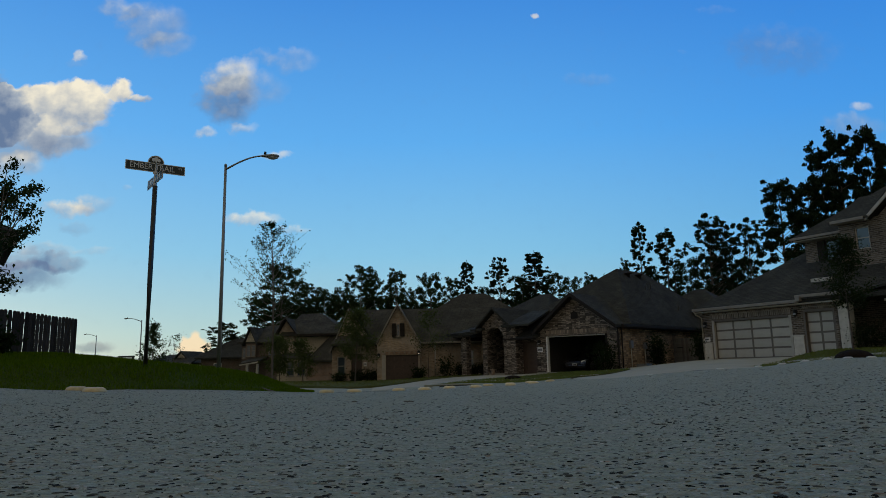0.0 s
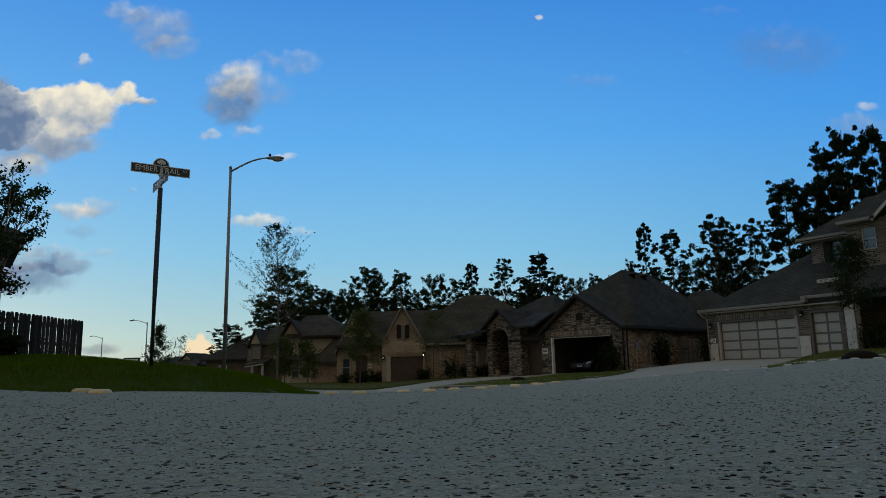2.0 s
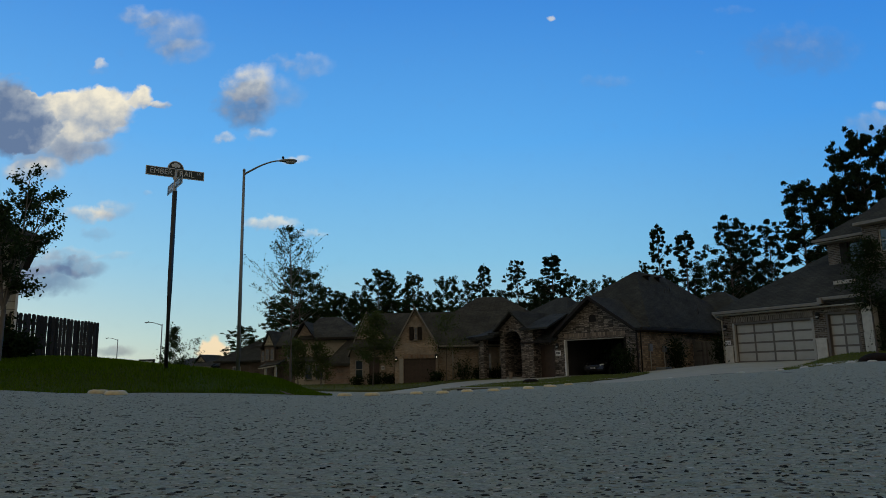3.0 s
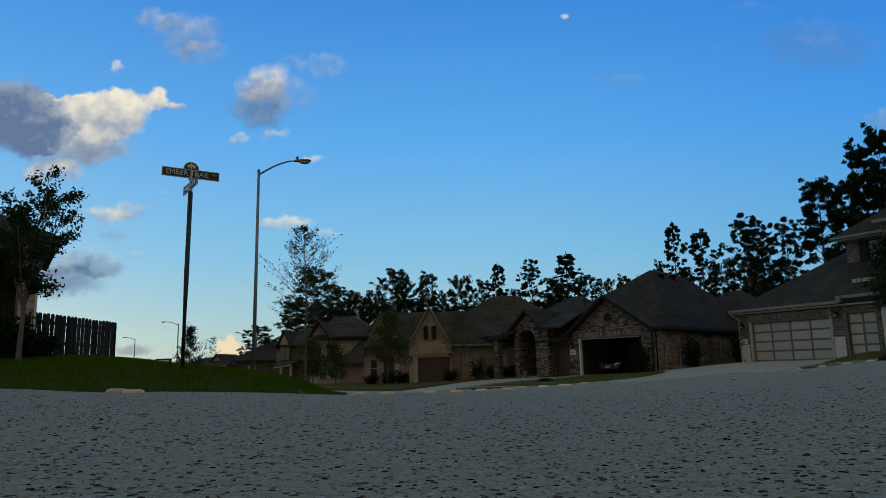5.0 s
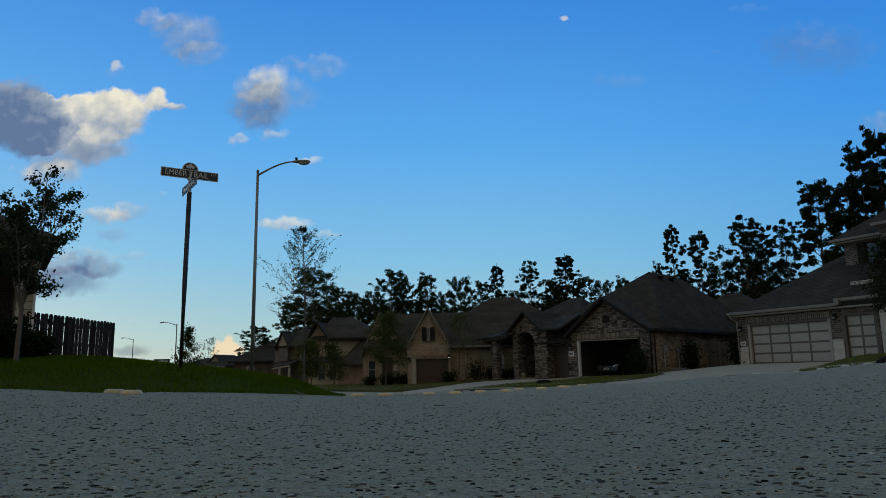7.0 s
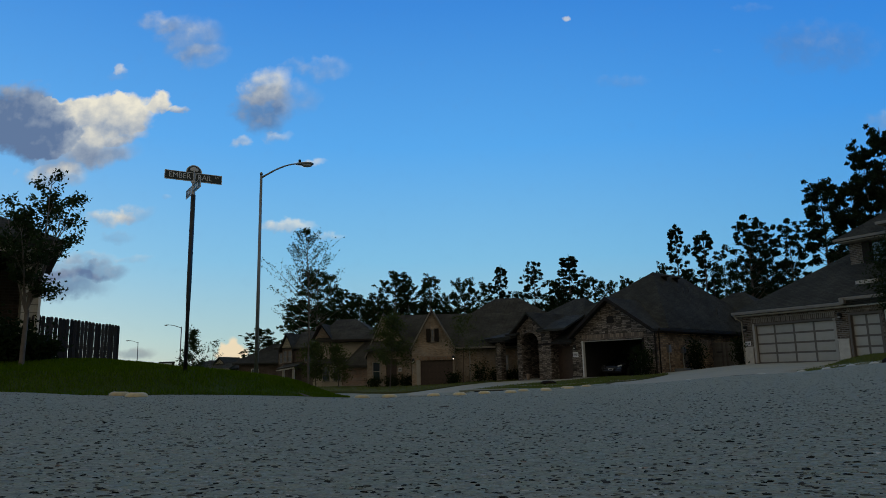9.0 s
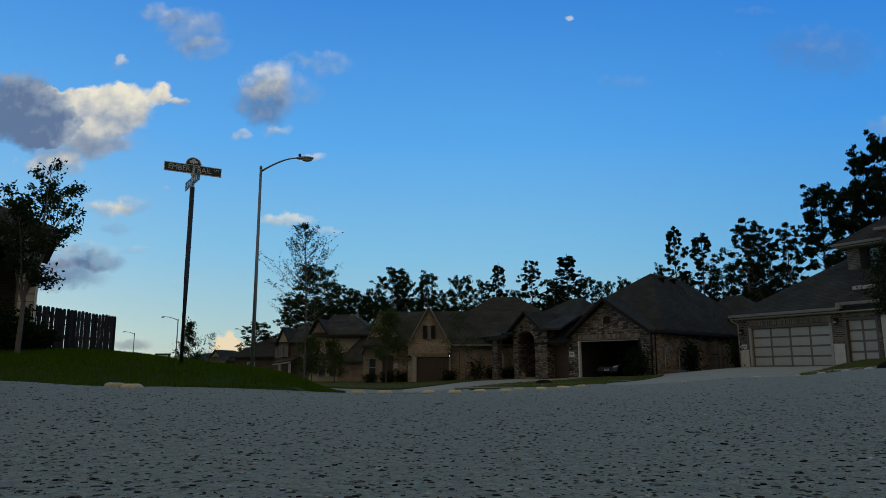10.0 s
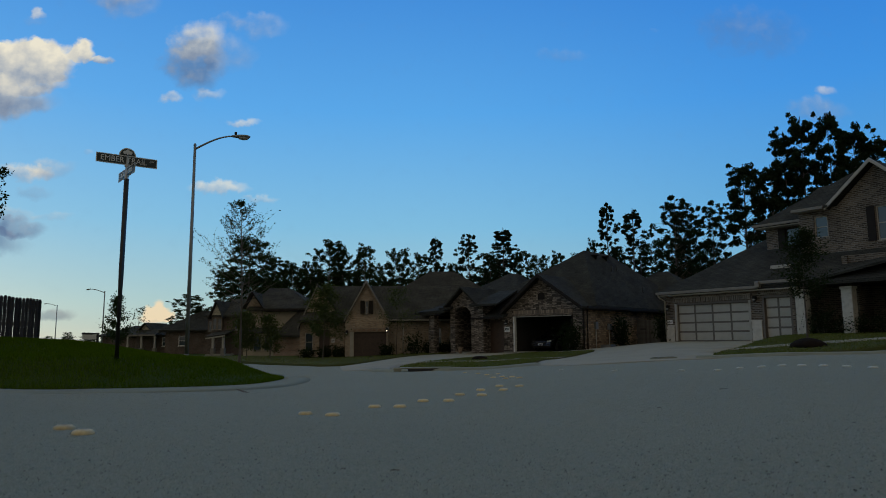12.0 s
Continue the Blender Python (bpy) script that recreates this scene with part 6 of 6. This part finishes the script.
# woods behind the houses: a few grown trees, set many times
def clumped(label, kind_of, seed, reach, clear, clumps, puff, leaves, mat, trunk=0.17, gaps=0.30):
    """A far tree of 14 m: a bare trunk, limbs that end in dense rounded tufts, and open sky between the tufts.
    kind_of: column, cloud, round, tiered. reach: half the crown's width. puff: half the width of a tuft."""
    rng = random.Random(seed)
    vs, fs, crown = [], [], []
    tall = 14.0
    spine = limb(vs, fs, Vector((0, 0, -0.2)), Vector((0, 0, 1)), tall * 0.93, trunk, trunk * 0.16, rng, 0.035, 0.1, 10, 7)
    for k in range(clumps):
        g = (k + rng.random()) / clumps
        if kind_of == "column":
            wide = 0.45 + 0.55 * math.sin(math.pi * min(1, 0.12 + 0.86 * g)) ** 0.7
        elif kind_of == "cloud":
            wide = 0.35 + 0.65 * math.sin(math.pi * min(1, 0.2 + 0.78 * g)) ** 0.6
        elif kind_of == "tiered":
            wide = (1.0 - g) ** 0.75 * (0.75 + 0.25 * math.cos(g * 40)) + 0.10
        else:
            wide = math.sin(math.pi * min(1, 0.2 + 0.76 * g)) ** 0.55
        f = clear + (0.97 - clear) * g
        at = f * 10
        i = min(int(at), 9)
        p = spine[i].lerp(spine[i + 1], at - i)
        turn = k * 2.4 + rng.uniform(-0.7, 0.7)
        out = reach * wide * rng.uniform(0.35, 1.0) ** 0.6
        tip = p + Vector((math.cos(turn) * out, math.sin(turn) * out, out * rng.uniform(0.05, 0.5) * (0.4 if kind_of == "tiered" else 1.0)))
        arm = limb(vs, fs, p - Vector((0, 0, out * 0.25)), tip - p + Vector((0, 0, out * 0.25)), (tip - p).length, trunk * 0.26 * (1.2 - f), trunk * 0.06, rng, 0.12, 0.02, 3, 4)
        for s in range(rng.choice((1, 2, 2, 3))):
            c = tip + Vector((rng.gauss(0, 1), rng.gauss(0, 1), rng.gauss(0, 0.6))) * puff * (0.0 if s == 0 else 0.9)
            if s:
                limb(vs, fs, arm[2], c - arm[2], (c - arm[2]).length, trunk * 0.07, trunk * 0.03, rng, 0.1, 0.0, 2, 3)
            r = puff * rng.uniform(0.55, 1.15)
            flat = rng.uniform(0.36, 0.64)
            for _ in range(int(1.6 * leaves * (r / puff) ** 2)):
                d = Vector((rng.gauss(0, 1), rng.gauss(0, 1), rng.gauss(0, 1))).normalized() * rng.random() ** 0.45 * r
                q = c + Vector((d.x, d.y, d.z * flat))
                if noise.noise(q * 1.9 + Vector((seed, 0, 0))) > gaps:
                    crown.append(tuple(q))
    ob = thing("wood_tree", (0, 0, 0), label, "tree", "woods behind the houses")
    new("trunk", wood_mesh("trunk", vs, fs)).parent = ob
    new("crown", leaf_mesh("crown", crown, 0.085, 0.66, mat, rng)).parent = ob
    ob["top"], ob["reach"] = max(c[2] for c in crown), float(np.quantile(np.abs(np.array(crown)[:, :2]), 0.96))
    return ob


STOCK = [
    clumped("slim dark pine with clumped needles", "column", 101, 1.5, 0.34, 84, 0.36, 120, PINE, gaps=-0.16),
    clumped("tall dark pine with a bare lower trunk", "cloud", 102, 1.6, 0.55, 62, 0.46, 170, PINE, gaps=-0.2),
    clumped("dark broad oak in the woods behind", "round", 103, 3.2, 0.2, 110, 0.70, 210, LEAF, gaps=-0.04),
    clumped("open dark pine with tiered limbs", "tiered", 104, 2.9, 0.32, 110, 0.34, 100, PINE, gaps=-0.14),
    clumped("dark round-headed tree in the woods behind", "round", 105, 2.5, 0.25, 90, 0.56, 170, LEAF, gaps=0.0),
    clumped("open dark tree with tufted spreading limbs", "cloud", 106, 2.4, 0.36, 92, 0.42, 125, PINE, gaps=-0.06)]
rng = random.Random(8)


def plant(kind, x, y, top, wide, stock=None):
    base = -0.6
    ob = STOCK[kind]
    k, w = (top + 0.2 - base) / ob["top"], wide * 0.97 / ob["reach"]
    m = Matrix.LocRotScale((x, y, base), Euler((0, 0, rng.uniform(0, 6.28))), (w, w, k))
    if stock:
        ob.matrix_basis = m
    else:
        copy_thing(ob, m @ Matrix.Diagonal((1 / ob.scale.x, 1 / ob.scale.y, 1 / ob.scale.z, 1)))


# east, metres ahead, height of the top, sort, half the breadth
WOODS_WEST = (
    (-24.7, 90, 6.2, 4, 2.0), (-22.9, 92, 4.6, 2, 1.7), (-16.7, 88, 13.4, 2, 3.4), (-19.1, 92, 9.8, 4, 2.3), (-14.2, 92, 11.3, 4, 2.2), (-11.7, 92, 10.5, 2, 2.2),
    (-9.0, 90, 10.5, 2, 1.7), (-6.9, 90, 13.5, 4, 2.3), (-4.6, 92, 12.8, 4, 1.6), (-1.8, 90, 12.9, 4, 1.8), (0.7, 92, 10.5, 2, 1.7), (2.8, 92, 12.5, 2, 2.0),
    (5.1, 93, 12.1, 4, 1.7), (7.5, 90, 13.5, 3, 1.8), (10.0, 92, 10.5, 2, 1.6), (12.2, 90, 14.3, 5, 1.8), (15.1, 93, 12.3, 4, 1.7), (16.6, 90, 14.8, 3, 2.7),
    (19.6, 92, 12.6, 4, 1.7), (21.9, 92, 11.7, 2, 1.7), (24.6, 92, 12.3, 4, 1.3), (26.8, 90, 11.7, 2, 1.5),
)
WOODS_EAST = (
    (24.0, 75, 11.6, 4, 0.8), (25.9, 75, 15.5, 0, 1.2), (28.8, 75, 14.7, 0, 1.5), (27.8, 77, 10.8, 2, 1.4), (32.0, 77, 11.7, 2, 2.0), (33.8, 75, 16.3, 5, 2.4),
    (36.6, 76, 15.9, 5, 1.9), (38.3, 75, 15.8, 5, 2.0), (36.3, 79, 12.1, 2, 2.0), (39.9, 79, 12.0, 2, 2.0), (42.7, 75, 20.9, 1, 2.3), (46.7, 76, 21.1, 1, 1.8),
    (49.5, 77, 25.7, 1, 1.7), (50.5, 75, 27.0, 1, 1.9), (53.9, 75, 27.5, 1, 1.9), (58.5, 77, 26.1, 1, 2.2), (60.1, 75, 24.9, 1, 2.2), (46.9, 80, 12.7, 2, 2.0),
    (51.0, 80, 13.4, 2, 2.4), (57.2, 82, 14.4, 4, 2.8), (62.2, 82, 15.0, 4, 2.8),
)
used = set()
for x, y, top, kind, wide in WOODS_WEST + WOODS_EAST:
    plant(kind, x, y, top, wide, kind not in used)
    used.add(kind)
for k in range(34):
    plant(rng.choice((2, 4)), -20 + k * 2.6 + rng.uniform(-0.8, 0.8), 97 + rng.uniform(0, 6), rng.uniform(8.8, 10.9), 2.6)
for k in range(30):
    plant(rng.choice((2, 4)), -76 + k * 1.75 + rng.uniform(-0.5, 0.5), 165 + rng.uniform(0, 10), rng.uniform(1.3, 2.9), rng.uniform(1.0, 1.6))

# shrubs
for x, y, w, h, seed in ((15.3, 42.2, 1.0, 1.8, 1), (17.4, 40.5, 1.0, 1.7, 2), (11.35, 40.2, 1.3, 1.7, 3)):
    shrub(on_land(x, y, -0.03), w, h, "dark green shrub beside the stone wall", seed, leaves=1600, leaf=0.07)
for x, y, w, h, seed in ((2.4, 48.7, 1.0, 1.5, 5), (3.5, 49.0, 0.9, 0.8, 6), (4.4, 49.2, 0.9, 0.7, 7), (5.2, 49.3, 0.8, 0.9, 8), (0.5, 48.9, 0.8, 0.8, 9), (-3.0, 51.0, 0.9, 0.9, 10), (-4.0, 51.0, 1.0, 0.8, 11),
                         (-5.3, 51.2, 0.9, 0.7, 12)):
    shrub(on_land(x, y, 0.05), w, h, "low dark shrub along the brick wall", seed, leaves=800, leaf=0.07)
for x, y, w, h, seed in ((21.8, 32.0, 1.3, 1.3, 15), (22.8, 31.0, 1.4, 0.9, 16), (23.8, 29.8, 1.5, 0.9, 17), (24.9, 28.8, 1.5, 0.9, 18), (26.0, 27.8, 1.5, 1.0, 19)):
    shrub((x, y, verge_east(x, y) - 0.03), w, h, "trimmed dark hedge shrub below the porch", seed, leaves=1500, leaf=0.05)
for x, y, w, h, seed in ((-9.0, 13.8, 1.1, 0.8, 20), (-9.6, 13.6, 1.3, 1.0, 21), (-10.4, 13.6, 1.3, 1.1, 22), (-11.2, 13.6, 1.3, 1.1, 24), (-8.4, 13.9, 0.7, 0.5, 23)):
    shrub((x, y, mound(x, y) - 0.03), w, h, "dark evergreen shrub beside the cream house", seed, leaves=3600, leaf=0.05)
bed = thing("mulch_bed", (15.1, 22.9, verge_east(15.1, 22.9)), "low ring of dark mulch round the street tree", "mulch bed")
part("mulch", lathe([(0.62, -0.05), (0.58, 0.10), (0.42, 0.22), (0.2, 0.29), (0.02, 0.31)], 24), EARTH, bed)
for x, y in ((4.97, 33.9),):
    bed = thing("mulch_mound", on_land(x, y, 0.09), "low dark mulch mound on the lawn", "mulch bed")
    part("mulch", lathe([(0.42, -0.05), (0.38, 0.08), (0.25, 0.15), (0.02, 0.17)], 20), EARTH, bed)
pot = thing("flower_pot", on_land(5.4, 45.8, 0.05), "pale clay flower pot beside the porch arch", "flower pot")
part("pot", lathe([(0.10, 0), (0.13, 0.2), (0.16, 0.34), (0.175, 0.35), (0.175, 0.4), (0.13, 0.4)], 18), TERRACOTTA, pot)


# ---- small stones and blades ----
def pebbles(name, count, near, far, r0, r1, mat, label, seed, low=0.10, high=0.30):
    """Half-sunk stones on the street, thinning out with distance."""
    g = np.random.default_rng(seed)
    y = near * (far / near) ** g.random(count) ** 0.64
    x = (g.random(count) * 2 - 1) * (y * 0.80 + 0.12) + y * 0.03
    r = r0 + (r1 - r0) * g.random(count) ** 3.0
    h = r * g.uniform(low, high, count)
    turn = g.uniform(0, math.pi, count)
    long = g.uniform(0.2, 0.95, count)
    z = np.array([on_road(a, b) for a, b in zip(x, y)])
    vs, fs = [], []
    k = 7
    for ring, (f, up) in enumerate(((1.0, -0.35), (0.92, 0.6), (0.55, 0.95))):
        a = np.arange(k) * math.tau / k + ring * 0.3
        w = g.uniform(0.4, 1.5, (count, k))
        px, py = np.cos(a)[None] * r[:, None] * f * w, np.sin(a)[None] * (r * long)[:, None] * f * w
        c, s = np.cos(turn)[:, None], np.sin(turn)[:, None]
        vs.append(np.stack([x[:, None] + px * c - py * s, y[:, None] + px * s + py * c, np.repeat((z + h * up)[:, None], k, 1) + g.uniform(-0.25, 0.25, (count, k)) * h[:, None]], -1))
    v = np.concatenate(vs, 1)
    n = 3 * k
    face = [(i, (i + 1) % k, k + (i + 1) % k, k + i) for i in range(k)] + [(k + i, k + (i + 1) % k, 2 * k + (i + 1) % k, 2 * k + i) for i in range(k)]
    quads = (np.arange(count)[:, None, None] * n + np.array(face)[None]).reshape(-1, 4).tolist()
    caps = (np.arange(count)[:, None] * n + np.arange(2 * k, 3 * k)[None]).tolist()
    me = bpy.data.meshes.new(name)
    me.from_pydata(v.reshape(-1, 3).tolist(), [], quads + caps)
    me.materials.append(mat)
    tagged(new(name, me), label, "gravel", kind="stuff")


# the two darkest sorts carry the relief's shadows in their colour
pebbles("road_gravel", 42000, 0.33, 9.0, 0.0006, 0.0040, SHADEPEBBLE, "aggregate stones in the concrete, coloured dark for shaded pits", 3, 0.10, 0.34)
pebbles("coarse_gravel", 3400, 0.8, 9.0, 0.0026, 0.0062, SHADEPEBBLE, "coarse aggregate stones in the concrete, coloured dark for clustered shadows", 7, 0.12, 0.34)
pebbles("grey_gravel", 9000, 0.33, 7.0, 0.0010, 0.0040, GREYSTONE, "mid-grey aggregate stones set in the concrete", 9, 0.10, 0.3)
pebbles("pale_gravel", 4200, 0.33, 7.0, 0.0008, 0.0036, PALESTONE, "pale aggregate stones set in the concrete", 5, 0.10, 0.3)
pebbles("red_gravel", 1200, 0.33, 7.0, 0.0010, 0.0042, REDSTONE, "reddish aggregate stones set in the concrete", 11, 0.10, 0.3)


def blades(name, poly, height, count, tall, seed, label, bias=None, wide=0.006, mat=None):
    """Grass blades scattered inside an outline."""
    g = random.Random(seed)
    xs, ys = [p[0] for p in poly], [p[1] for p in poly]
    vs, fs = [], []
    while len(fs) < count:
        x, y = g.uniform(min(xs), max(xs)), g.uniform(min(ys), max(ys))
        if bias and g.random() > bias(x, y) or not inside(poly, x, y):
            continue
        z, h, a = height(x, y) - 0.01, tall * g.uniform(0.5, 1.25), g.uniform(0, math.tau)
        lean = (g.gauss(0, 0.35) * h, g.gauss(0, 0.35) * h)
        dx, dy = wide * math.cos(a), wide * math.sin(a)
        n = len(vs)
        vs += [(x - dx, y - dy, z), (x + dx, y + dy, z), (x + lean[0], y + lean[1], z + h)]
        fs.append((n, n + 1, n + 2))
    me = bpy.data.meshes.new(name)
    me.from_pydata(vs, [], fs)
    me.materials.append(mat or BLADE)
    tagged(new(name, me), label, "grass", kind="stuff")


near_lawn = [p for p in CORNER if p[0] > -14 and p[1] < 24] + [(-5, 23.4), (-14, 20)]
blades("grass", near_lawn, mound, 140000, 0.055, 3, "short green grass blades on the corner lawn", lambda x, y: min(1.0, 2.2 * math.exp(-max(0, y - 8) / 7) + 0.25), 0.007)
blades("grass", LAWN_C, verge, 9000, 0.07, 4, "short grass blades on the front lawn", None, 0.02, DRYBLADE)
blades("grass", [p for p in LAWN_R if p[0] < 26], verge_east, 12000, 0.07, 5, "short grass blades on the front lawn", None, 0.02, DRYBLADE)
blades("grass", LAWN_A, verge, 8000, 0.07, 6, "short grass blades on the front lawn", None, 0.025, DRYBLADE)
